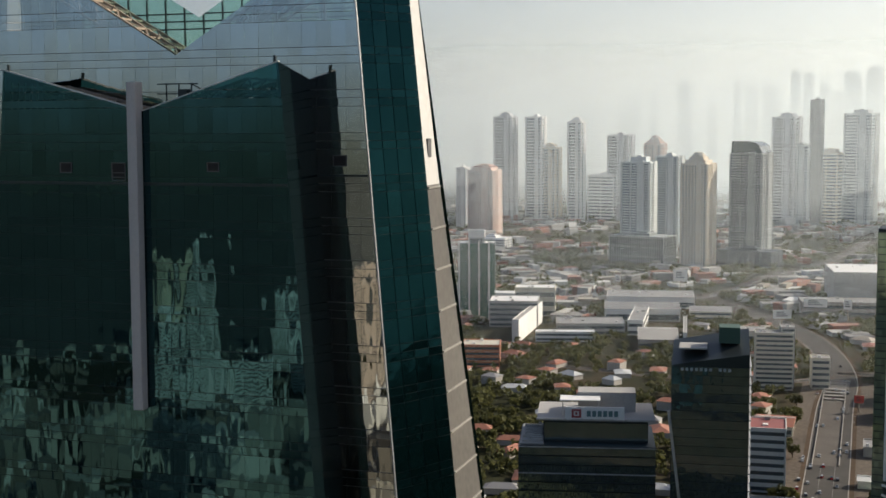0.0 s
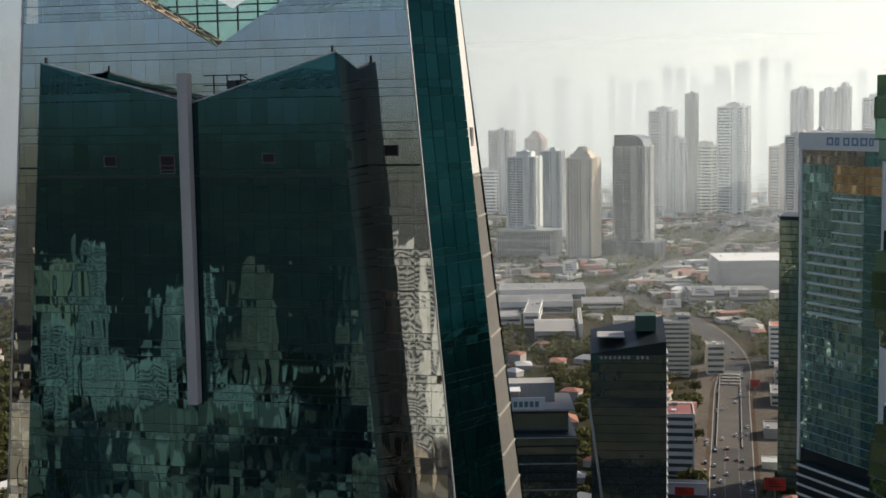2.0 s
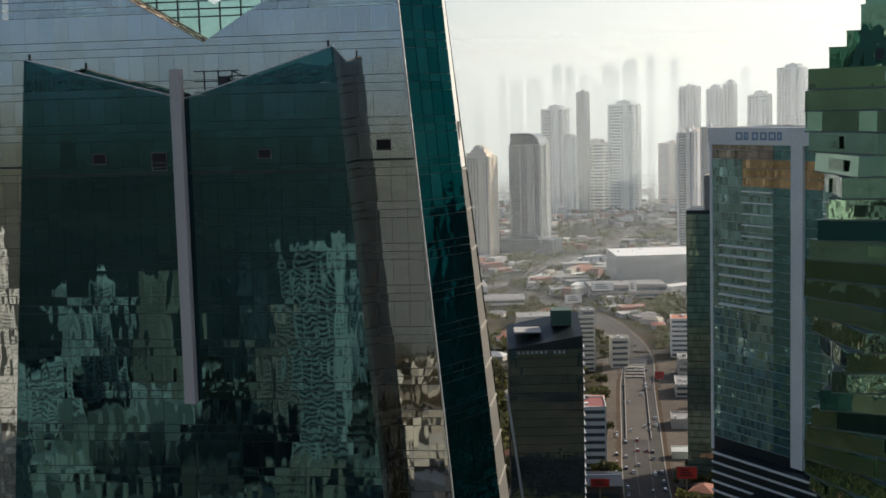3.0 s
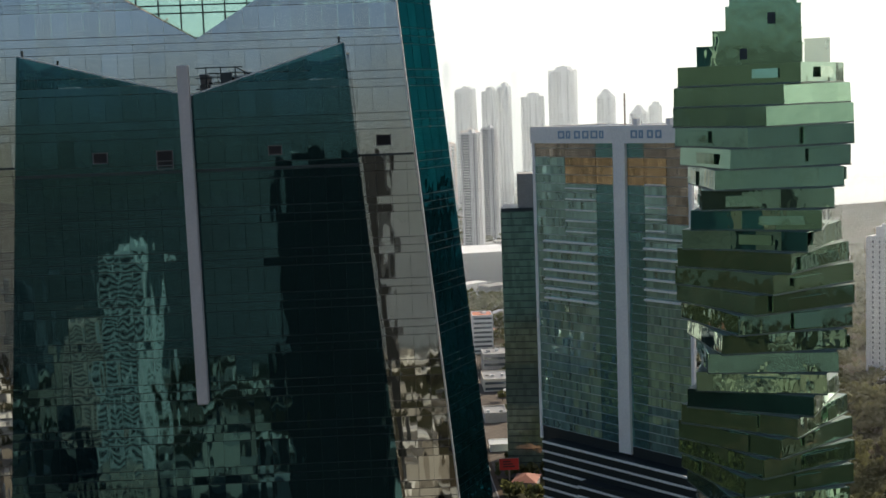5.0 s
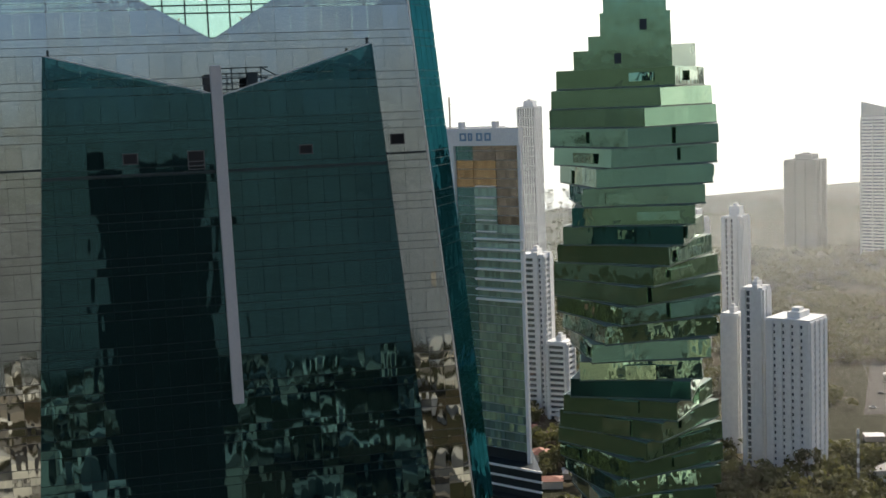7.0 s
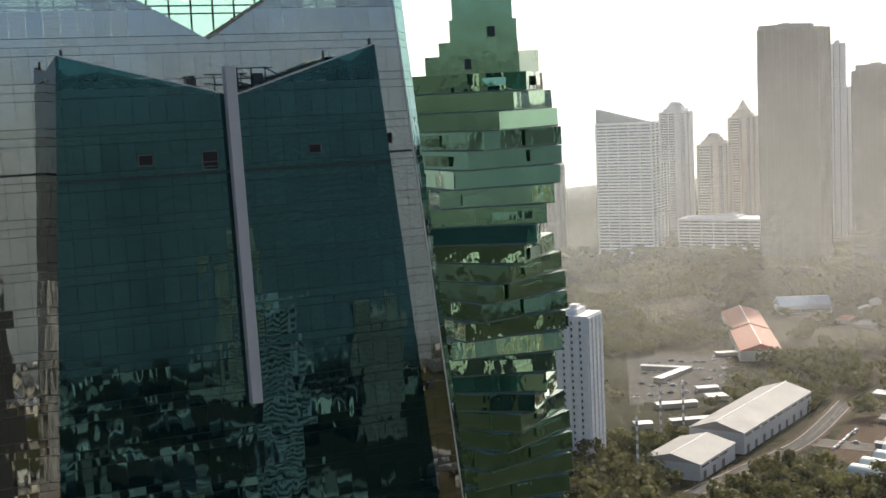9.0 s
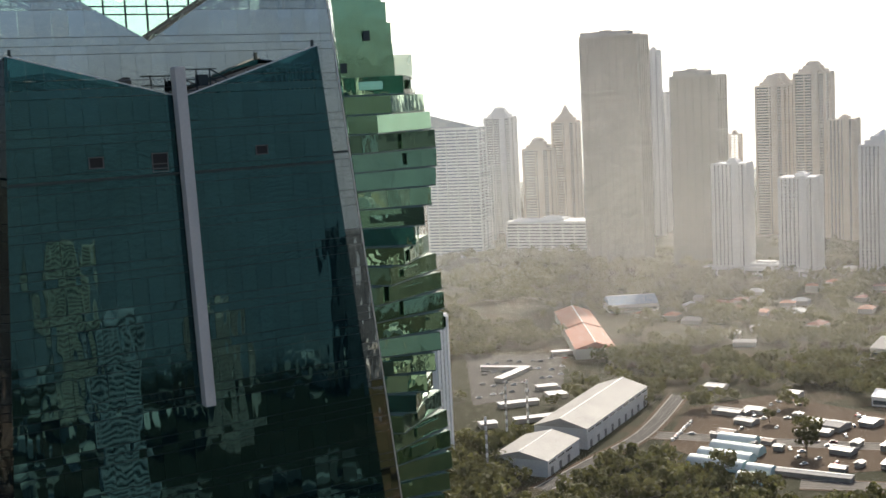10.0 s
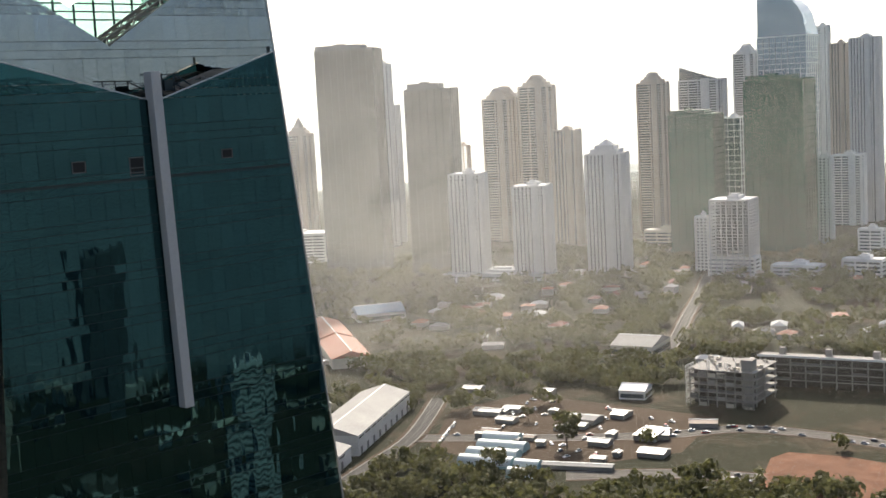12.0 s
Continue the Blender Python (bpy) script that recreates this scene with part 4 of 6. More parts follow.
# ---- the twisted tower ----
def twisted_tower():
    c, side, fh = (106.5, 153.5), 28.3, 4.55
    t = thing("twisted_tower", "green glass tower whose floors each turn a little", "tower", at=(c[0], c[1], 0))
    glass = glass_mat("green mirror glass", (0.2, 0.345, 0.24), wave=0.06, wscale=0.25, body=0.9, island=0.05, tall=1.6)
    edge = mat("dull green metal", (0.13, 0.165, 0.14), 0.5, 0.4)
    rail = mat("bright steel rail", (0.7, 0.7, 0.66), 0.35, 0.8)
    s = side / 2
    # one storey: a slab that carries four glazed walls and its rails, shared by all floors
    walls = [mesh_of(strip(-s, s, -s, 0.3, fh - 0.04, 5, 0.075, 0.11), "glass_wall") for _ in range(6)]
    slab_me = mesh_of(box(-s - 0.12, s + 0.12, -s - 0.12, s + 0.12, 0, 0.35), "slab")
    core_me = mesh_of(box(-s + 0.25, s - 0.25, -s + 0.25, s - 0.25, 0.35, fh), "core")
    rb = bmesh.new()
    for k in range(4):
        m = Matrix.Rotation(math.pi / 2 * k, 4, "Z")
        for a, b in (((s - 0.15, -s + 0.15, 1.25), (s - 4.5, -s + 0.15, 1.25)), ((s - 0.15, -s + 0.15, 1.25), (s - 0.15, -s + 4.5, 1.25))):
            add_bar(rb, m @ Vector(a), m @ Vector(b), 0.09)
        for p in ((s - 0.15, -s + 0.15), (s - 4.5, -s + 0.15), (s - 0.15, -s + 4.5)):
            add_bar(rb, m @ Vector((*p, 0.3)), m @ Vector((*p, 1.3)), 0.07)
    rail_me = mesh_of(rb, "corner_rail")
    top_main = 205.2
    random.seed(17)
    n = int(top_main / fh)
    part("base", box(-s, s, -s, s, 0, top_main - fh * n + 0.2), edge, t)
    for i in range(n):
        z = top_main - fh * (i + 1)
        phi = radians(24.3 + 10.8 * (z + fh / 2 - 191.0) / fh)
        st = part("storey_slab", slab_me, edge, t)
        st.location, st.rotation_euler = (0, 0, z), (0, 0, phi)
        for k in range(4):
            part("glass_wall", walls[(i * 5 + k) % 6], glass, st).rotation_euler = (0, 0, math.pi / 2 * k)
        part("core", core_me, edge, st)
        for k in range(3):
            a, long = random.uniform(-s, s - 9), random.uniform(4, 11)
            d0, d1 = random.uniform(0.3, 0.9), random.uniform(0.3, 0.9)
            z0_, z1_, tip = random.uniform(0.3, 1.6), fh - random.uniform(0.05, 1.4), random.uniform(-0.05, 0.09)
            ob = part("glass_bay", plate([(a, -s - d0 - tip, z0_), (a + long, -s - d1 - tip, z0_), (a + long, -s - d1 + tip, z1_), (a, -s - d0 + tip, z1_)], 0.3), glass, st)
            ob.rotation_euler = (0, 0, math.pi / 2 * random.randrange(4))
        if z < 176:
            part("corner_rail", rail_me, rail, st, "bright steel corner railing")
    # stepped crown, flush on one side
    view = radians(-20.7)
    for k, (w0, w1, z0, z1) in enumerate(((-13.5, 9.3, top_main, 209.6), (-10.0, 9.2, 209.6, 212.9), (-7.2, 9.1, 212.9, 218.2), (-6.4, 8.2, 218.2, 223.2), (-5.2, 7.2, 223.2, 229.0), (-3.6, 5.6, 229.0, 236.0))):
        bm = box(w0, w1, -8.5 + k * 0.5, 8.0 - k * 0.5, z0, z1)
        add_box(bm, w0 - 0.12, w1 + 0.12, -8.6 + k * 0.5, 8.1 - k * 0.5, z1 - 0.25, z1 + 0.02)
        ob = part("crown_tier", bm, glass, t)
        ob.rotation_euler = (0, 0, view)
    for x, z in ((-4.0, 207.6), (2.0, 215.2)):
        ob = part("vent", box(x, x + 1.6, -8.75, -8.4, z - 1.2, z + 1.2), M_FRAME, t)
        ob.rotation_euler = (0, 0, view)
    ob = part("roof_screen", box(9.5, 15.0, -2.0, -1.8, top_main, 210.6), clear_mat("pale roof glass", (0.6, 0.66, 0.6), (0.86, 0.92, 0.86, 1), 0.55, 0.2), t, "pale glass roof screen")
    ob.rotation_euler = (0, 0, view)


twisted_tower()


# ---- the bank tower with the white spine ----
def bank_tower():
    W_, H_, D_ = 87.4, 188.0, 46.0
    rz = math.atan2(-0.795, 0.607)
    t = thing("bank_tower", "dark glass bank tower with a white spine and sign band", "tower", at=(83.4, 422.4, 0), rz=rz)
    glass = glass_mat("smoky facade glass", (0.42, 0.64, 0.54), wave=0.05, wscale=0.3, body=0.72, cells=(1.5, 1.5, 3.72), spread=0.3)
    smooth = glass_mat("deep teal facade glass", (0.19, 0.4, 0.36), wave=0.05, wscale=0.3, body=0.72)
    amber = glass_mat("amber facade glass", (0.78, 0.52, 0.26), wave=0.04, body=0.75, cells=(1.5, 1.5, 3.72), spread=0.3)
    brown = glass_mat("brown facade glass", (0.5, 0.42, 0.32), wave=0.04, body=0.75, cells=(1.5, 1.5, 3.72), spread=0.35)
    white = mat("white aluminium cladding", (0.86, 0.81, 0.73), 0.45, 0.05)
    bm = bmesh.new()
    prism(bm, [(0.6, 0.6), (W_ - 0.8, 0.6), (W_ - 42, D_ - 0.6), (0.6, D_ - 0.6)], 44, H_ - 0.5)
    part("core", bm, M_FRAME, t)
    spandrel = mat("grey spandrel", (0.34, 0.37, 0.37), 0.4, 0.3)
    # glazing, storey by storey
    fh = 3.72
    zs = [56 + fh * i for i in range(34)]
    for z in zs:
        if z > 180:
            continue
        warm = 164.5 < z + fh / 2 < 173.5
        for a, b, kind in ((1.2, 19.3, brown if z > 173 else glass), (19.5, 37.2, amber if warm else brown if z > 173 else glass), (37.4, 48.1, amber if warm else smooth),
                           (54.6, 63.4, amber if warm else smooth), (63.6, 75.0, amber if warm else brown if z > 173 else glass), (75.2, 86.2, brown if z > 147 else glass)):
            part("glazed_storey", strip(a, b, 0.25, z + 0.12, z + fh - 0.1, max(2, round((b - a) / 2.2)), 0.05), kind, t)
        for a, b in ((1.3, 48.0), (54.5, 86.2)):
            part("spandrel", box(a, b, -0.02, 0.3, z - 0.09, z + 0.09), spandrel, t)
        ob = part("side_glazing", strip(-D_ + 1, -1.0, 0.3, z + 0.12, z + fh - 0.1, 12), glass, t)
        ob.rotation_euler = (0, 0, -math.pi / 2)
    # sign band, spine and edges
    part("sign_band", box(-0.3, W_ + 0.3, -0.9, 2.0, 180.9, H_), white, t)
    part("side_band", box(-0.5, 0.6, 2.0, D_, 180.9, H_), white, t)
    part("spine", box(48.0, 54.4, -1.0, 1.0, 52.5, 181.0), white, t, "broad white vertical spine")
    part("edge_column", box(-0.2, 1.3, -0.1, 1.4, 50, 181), white, t)
    part("edge_column", box(86.2, W_ + 0.2, -0.1, 1.4, 50, 181), white, t)
    # sign band
    letter = mat("blue-grey sign shapes", (0.22, 0.33, 0.42), 0.5)
    for a, b, n in ((17.0, 45.5, 6), (58.0, 75.2, 4)):
        for i in range(n):
            x0 = a + (b - a) * i / n
            x1 = x0 + (b - a) / n * (0.78, 0.5, 0.7, 0.72)[i % 4]
            bm = bmesh.new()
            for q in ((x0, x0 + 0.75, 182.9, 186.1), (x1 - 0.75, x1, 182.9, 186.1), (x0 + 0.75, x1 - 0.75, 182.9, 183.6), (x0 + 0.75, x1 - 0.75, 185.4, 186.1)):
                add_box(bm, q[0], q[1], -1.1, -0.9, q[2], q[3])
            part("sign_block", bm, letter, t)
    # white ledges
    for i in range(7):
        z = 138.4 - 4.15 * i
        part("ledge", box(6.2, 37.0, -1.3, 0.3, z, z + 0.75), white, t)
        part("ledge", box(63.5, 87.6, -1.3, 0.3, z + 4.2, z + 4.95), white, t)
    for i in range(5):
        z = 161.6 - 4.6 * i
        part("ledge", box(19.6, 37.0, -0.5, 0.3, z, z + 0.55), white, t)
        part("ledge", box(64.4, 74.6, -0.5, 0.3, z + 2.5, z + 3.05), white, t)
    # stepped base with white louvres
    bm = bmesh.new()
    prism(bm, [(9.0, -7.0), (98.0, -7.0), (50.0, D_), (9.0, D_)], 0, 51.5)
    part("base", bm, M_FRAME, t)
    part("base_wing", box(36.0, 98.0, -13.0, -7.0, 0, 40.0), M_FRAME, t)
    for i in range(10):
        z = 50.8 - 4.1 * i
        part("louvre", box(8.6, 98.4, -7.6, -6.9, z, z + 0.8), white, t)
        if i > 2:
            part("louvre", box(35.6, 98.4, -13.6, -12.9, z - 1.0, z - 0.2), white, t)
    for x in (42.0, 60.0):
        part("parapet_stub", box(x, x + 2.5, 18, 20, H_ - 0.5, H_ + 2.2), white, t)
    bm = bmesh.new()
    add_bar(bm, (36, 20, H_ - 0.5), (36, 20, H_ + 13), 0.35)
    add_bar(bm, (34.6, 20, H_ + 8), (37.4, 20, H_ + 8), 0.15)
    add_bar(bm, (34.8, 20, H_ + 10), (37.2, 20, H_ + 10), 0.15)
    part("antenna", bm, M_STEEL, t)


bank_tower()


# ---- the slab behind the bank tower ----
def rear_slab():
    t = thing("green_office_slab", "green glass office slab beside the bank tower", "building", at=(79, 545, 0), rz=radians(-8))
    slab_glass = glass_mat("green slab glass", (0.33, 0.42, 0.31), wave=0.05, body=0.65, cells=(2.0, 2.0, 3.7), spread=0.2)
    part("core", box(0, 30, 0, 30, 0, 143), M_FRAME, t)
    for i in range(38):
        part("glazed_storey", box(-0.15, 30.15, -0.15, 30.15, 1 + 3.7 * i, 4.2 + 3.7 * i), slab_glass, t)
    part("plant_room", box(9, 30, 2, 20, 143, 161), M_DIM2, t)


rear_slab()




# ---- roads and water ----
M_ASPH = mat("worn asphalt", (0.072, 0.066, 0.058), 0.9, vary=0.2, scale=0.3, spec=0.15)
M_PALEROAD = mat("pale concrete road", (0.12, 0.105, 0.088), 0.9, vary=0.15, scale=0.3, grime=0.1, spec=0.15)
M_KERB = mat("pale kerb stone", (0.3, 0.275, 0.24), 0.85, grime=0.1)
M_PAINT = mat("road paint", (0.2, 0.19, 0.17), 0.7, grime=0.2)
M_FORECOURT = mat("stained concrete yard", (0.12, 0.098, 0.076), 0.9, vary=0.45, scale=0.12, spec=0.1)
M_DUST = mat("dusty verge", (0.09, 0.062, 0.04), 0.95, vary=0.35, scale=0.15, spec=0.08)


def ribbon(points, off, width, z, thick=0.0):
    """A strip that follows a line of points at a sideways offset."""
    bm = bmesh.new()
    pts = [Vector((x, y, 0)) for x, y in points]
    rows = []
    for i, p in enumerate(pts):
        d = (pts[min(i + 1, len(pts) - 1)] - pts[max(i - 1, 0)]).normalized()
        s = Vector((d.y, -d.x, 0))
        a, b = p + s * (off - width / 2), p + s * (off + width / 2)
        rows.append([bm.verts.new((a.x, a.y, z)), bm.verts.new((b.x, b.y, z))] + ([bm.verts.new((b.x, b.y, z - thick)), bm.verts.new((a.x, a.y, z - thick))] if thick else []))
    m = len(rows[0])
    for r, q in zip(rows, rows[1:]):
        for k in range(m if thick else 1):
            bm.faces.new((r[k], r[(k + 1) % m], q[(k + 1) % m], q[k]))
    if thick:
        bm.faces.new(rows[0][::-1]), bm.faces.new(rows[-1])
    bmesh.ops.recalc_face_normals(bm, faces=bm.faces)
    return bm


def bend(points, n=6):
    """Points of a smooth curve through a few corners."""
    p = [Vector((x, y, 0)) for x, y in points]
    out = []
    for i in range(len(p) - 1):
        a, b, c, d = p[max(i - 1, 0)], p[i], p[i + 1], p[min(i + 2, len(p) - 1)]
        for k in range(n):
            t = k / n
            v = 0.5 * (2 * b + (c - a) * t + (2 * a - 5 * b + 4 * c - d) * t * t + (3 * b - a - 3 * c + d) * t ** 3)
            out.append((v.x, v.y))
    return out + [points[-1]]


def road(name, points, width, label, lanes=2, median=False, surface=None):
    line = bend(points)
    r = tagged(part(name, ribbon(line, 0, width, 0.12), surface or M_ASPH), label, "road", kind="structure")
    for side in (-1, 1):
        part("kerb", ribbon(line, side * (width / 2 + 0.3), 0.6, 0.3, 0.25), M_KERB, r)
        part("verge", ribbon(line, side * (width / 2 + 1.9), 2.6, 0.2), M_DUST, r)
    if median:
        part("median", ribbon(line, 0, 1.6, 0.45, 0.4), M_KERB, r)
    for k in range(1, lanes):
        o = -width / 2 + width * k / lanes
        if abs(o) > 1.2 or not median:
            part("lane_line", ribbon(line, o, 0.2, 0.135), M_PAINT, r)
    return r


AVENUE = [(62, 330), (58, 480), (56, 560), (55.5, 635), (54.5, 775), (55.7, 877), (43, 980), (13, 1088), (-55, 1220), (-140, 1330)]
avenue = road("road_avenue", AVENUE, 23, "broad grey avenue with a sunken middle lane between parapets", 3)
RAMP = [(54.0 - 0.006 * (y - 626), y) for y in range(626, 873, 13)]
for side in (-1, 1):
    part("parapet", ribbon(RAMP, side * 7.4, 0.5, 1.1, 1.0), M_KERB, avenue)
part("ramp_lane", ribbon(RAMP, 0, 14.3, 0.15), M_PALEROAD, avenue, "pale concrete ramp lane")
for k in range(6):
    part("strut", box(45.4, 60.0, 802 + 11 * k, 805 + 11 * k, 0.7, 1.15), M_KERB, avenue)
for q, label in (([(29, 560), (42.6, 560), (41.4, 868), (29, 868)], "dusty forecourts beside the avenue"), ([(70.5, 530), (96, 530), (96, 868), (67.6, 868), (68, 640)], "oil-stained forecourt of a petrol station")):
    bm = bmesh.new()
    prism(bm, q, 0.04, 0.1)
    tagged(part("ground_forecourt", bm, M_FORECOURT), label, "ground", kind="structure")
road("road_slip", [(47, 890), (20, 860), (-60, 850), (-160, 870)], 8, "narrow grey side street between houses")
road("road_highway", [(-250, 1250), (-153, 1224), (-78, 1337), (-42, 1496), (25, 1690), (70, 2000)], 20, "hazy dual highway busy with cars", 5, True)
road("road_cross", [(53, 900), (120, 905), (220, 890)], 10, "grey cross street")
road("road_bend", [(440, 420), (490, 345), (525, 302), (562, 268), (572, 191), (560, 60)], 13, "curving pale concrete road with cars", 3, surface=M_PALEROAD)
road("road_lower", [(430, 300), (470, 245), (496, 157), (500, 40)], 13, "two-lane pale concrete road with cars", 3, surface=M_PALEROAD)
road("road_street", [(720, 436), (762, 456), (850, 504), (950, 557), (1120, 650)], 9, "straight grey street through woods and houses", 3)
road("road_track", [(330, 380), (380, 400), (440, 425), (520, 480)], 9, "dusty brown service road beside white sheds")

bm = bmesh.new()
bm.faces.new([bm.verts.new(c) for c in ((-300, 2250, 0.25), (500, 2000, 0.25), (1500, 2300, 0.25), (2700, 1900, 0.25), (4790, 1500, 0.25), (4790, 4690, 0.25), (-600, 4690, 0.25))])
water = glass_mat("bay water", (0.25, 0.3, 0.3), rough=0.12, wave=0.3, wscale=0.15, body=0.3)
tagged(part("water", bm, water), "pale glinting bay water in haze", "water", kind="structure")

# open beams over the underpass
up = thing("underpass_roof", "row of concrete beams over a roadway painted dark as if sunken", "underpass", at=(53.5, 838, 0.1))
# flat dark sheet that paints the trench's shade at road level
part("pit_shade", box(-8, 8, 0, 34, 0.03, 0.06), M_FRAME, up)
for i in range(9):
    part("beam", box(-8.5, 8.5, 1 + 3.7 * i, 2.4 + 3.7 * i, 0.06, 0.9), M_CONC, up)


# ---- trees ----
def leaf_mat():
    m = mat("tree leaves", (0.09, 0.09, 0.033), 0.7, vary=0.5, scale=0.25, rand=0.35, spec=0.15)
    n, l = m.node_tree.nodes, m.node_tree.links
    b, through_leaf, mix = n["Principled BSDF"], n.new("ShaderNodeBsdfTranslucent"), n.new("ShaderNodeMixShader")
    l.new(b.inputs["Base Color"].links[0].from_socket, through_leaf.inputs["Color"])
    mix.inputs[0].default_value = 0.42
    l.new(b.outputs[0], mix.inputs[1]), l.new(through_leaf.outputs[0], mix.inputs[2])
    l.new(mix.outputs[0], n["Material Output"].inputs["Surface"])
    return m


M_LEAF, M_BARK = leaf_mat(), mat("bark", (0.11, 0.085, 0.06), 0.9)


def leaf_cloud(bm, r, c, blobs, leaves, size):
    """Many small leaves round a few uneven clumps."""
    for _ in range(blobs):
        a, f, z = random.uniform(0, math.tau), math.sqrt(random.random()) * 0.75, random.uniform(-0.35, 0.45)
        o = Vector(c) + Vector((math.cos(a) * r * f, math.sin(a) * r * f, z * r * 0.7))
        br = r * random.uniform(0.28, 0.5)
        for _ in range(leaves):
            d = Vector((random.gauss(0, 1), random.gauss(0, 1), random.gauss(0, 0.8))).normalized()
            p = o + d * br * random.uniform(0.75, 1.05)
            u = Vector((random.gauss(0, 1), random.gauss(0, 1), random.gauss(0, 0.6))).normalized()
            v = d.cross(u).normalized() if d.cross(u).length > 0.05 else Vector((0, 0, 1))
            u = v.cross(d).normalized()
            s = size * random.uniform(0.6, 1.3)
            k = [p + u * s, p + v * s * 0.7, p - u * s, p - v * s * 0.7]
            k = [q - d * random.uniform(0, 0.25) * s for q in k]
            bm.faces.new([bm.verts.new(q) for q in k])


TREES = []
for kind in range(4):
    bm = bmesh.new()
    hgt = (5.0, 6.0, 4.2, 6.8)[kind]
    pts = [(0, 0, 0), (0.2, 0.1, hgt * 0.45), (0.0, 0.3, hgt)]
    for k, (p, q) in enumerate(zip(pts, pts[1:])):
        add_bar(bm, p, q, 0.34 - 0.1 * k, 6)
    for k in range(5):
        a = math.tau * k / 5 + kind
        add_bar(bm, (0.1, 0.15, hgt * (0.5 + 0.08 * k)), (math.cos(a) * 2.6, math.sin(a) * 2.6, hgt * 0.95 + k * 0.5), 0.13, 5)
    trunk_me = mesh_of(bm, "trunk")
    bm = bmesh.new()
    leaf_cloud(bm, (4.6, 5.6, 5.0, 4.2)[kind], (0, 0, hgt + 2.0), 11, 52, 0.62)
    TREES.append((trunk_me, mesh_of(bm, "crown")))


def tree(x, y, s=1.0, kind=0, label="broad green leafy tree on dusty ground"):
    t = thing("tree", label, "tree", "trees", (x, y, 0), random.uniform(0, 6.28))
    t.scale = (s, s, s * random.uniform(0.85, 1.1))
    part("trunk", TREES[kind][0], M_BARK, t)
    part("crown", TREES[kind][1], M_LEAF, t)


BLOCKED = [(34, 42, 560, 868), (69, 88, 560, 868)]   # plan rectangles kept clear: x0, x1, y0, y1


def clear_of(x, y, pad=4):
    return all(not (a - pad < x < b + pad and c - pad < y < d + pad) for a, b, c, d in BLOCKED)


def near_line(x, y, line, w):
    for (ax, ay), (bx, by) in zip(line, line[1:]):
        dx, dy = bx - ax, by - ay
        t = max(0, min(1, ((x - ax) * dx + (y - ay) * dy) / (dx * dx + dy * dy)))
        if math.hypot(x - ax - dx * t, y - ay - dy * t) < w:
            return True
    return False


# ---- named buildings near the avenue ----
M_BLACK = glass_mat("black facade glass", (0.24, 0.3, 0.305), wave=0.12, wscale=0.25, body=0.85, cells=(3.2, 3.2, 3.9), spread=0.12, tall=1.8)
M_GREYWALL = mat("grey stucco", (0.4, 0.38, 0.345), 0.8, grime=0.1)


def black_bank():
    t = thing("black_bank_block", "black glass office block with a slanted roof and sign", "building", at=(-4.5, 429.0, 0), rz=radians(6.5))
    w, d = 33.0, 30.0
    bm = bmesh.new()
    lo = [bm.verts.new(p) for p in ((0, 0, 0), (w, 0, 0), (w, d, 0), (0, d, 0))]
    hi = [bm.verts.new(p) for p in ((0, 0, 92.0), (w, 0, 97.5), (w, d, 104), (0, d, 98))]
    for i in range(4):
        bm.faces.new((lo[i], lo[(i + 1) % 4], hi[(i + 1) % 4], hi[i]))
    bm.faces.new(hi), bm.faces.new(lo[::-1])
    part("core", bm, M_FRAME, t)
    for i in range(23):
        z = 2 + 3.9 * i
        part("glazed_storey", strip(0.2, w - 0.2, -0.2, z, z + 3.7, 10, 0.03), M_BLACK, t)
    for i in range(24):
        z = 2 + 3.9 * i
        part("side_fin", box(w - 0.05, w + 0.9, 0.5, d - 0.5, z, z + 0.5), mat_side, t)
    bm = bmesh.new()
    add_bar(bm, (-1.0, -1.2, 72), (5.5, -1.2, 20), 0.8)
    part("slanted_pylon", bm, M_EDGE, t, "pale slanted pylon")
    sign = mat("pale sign letters", (0.42, 0.42, 0.42), 0.5)
    for i in range(11):
        if i == 7:
            continue
        x = 4.0 + i * 2.0
        bm = box(x, x + 1.2, -0.7, -0.45, 89.8, 91.0)
        part("sign_block", bm, sign, t)
    part("roof_canopy", box(3, 15, 6, 20, 98, 98.6), M_GREYWALL, t)
    part("roof_plant", box(20, 29, 12, 22, 100, 107), mat("green roof plant", (0.05, 0.1, 0.07), 0.6), t)


mat_side = mat("pale side fins", (0.5, 0.5, 0.5), 0.5, 0.3)
black_bank()
BLOCKED.append((-12, 36, 420, 470))


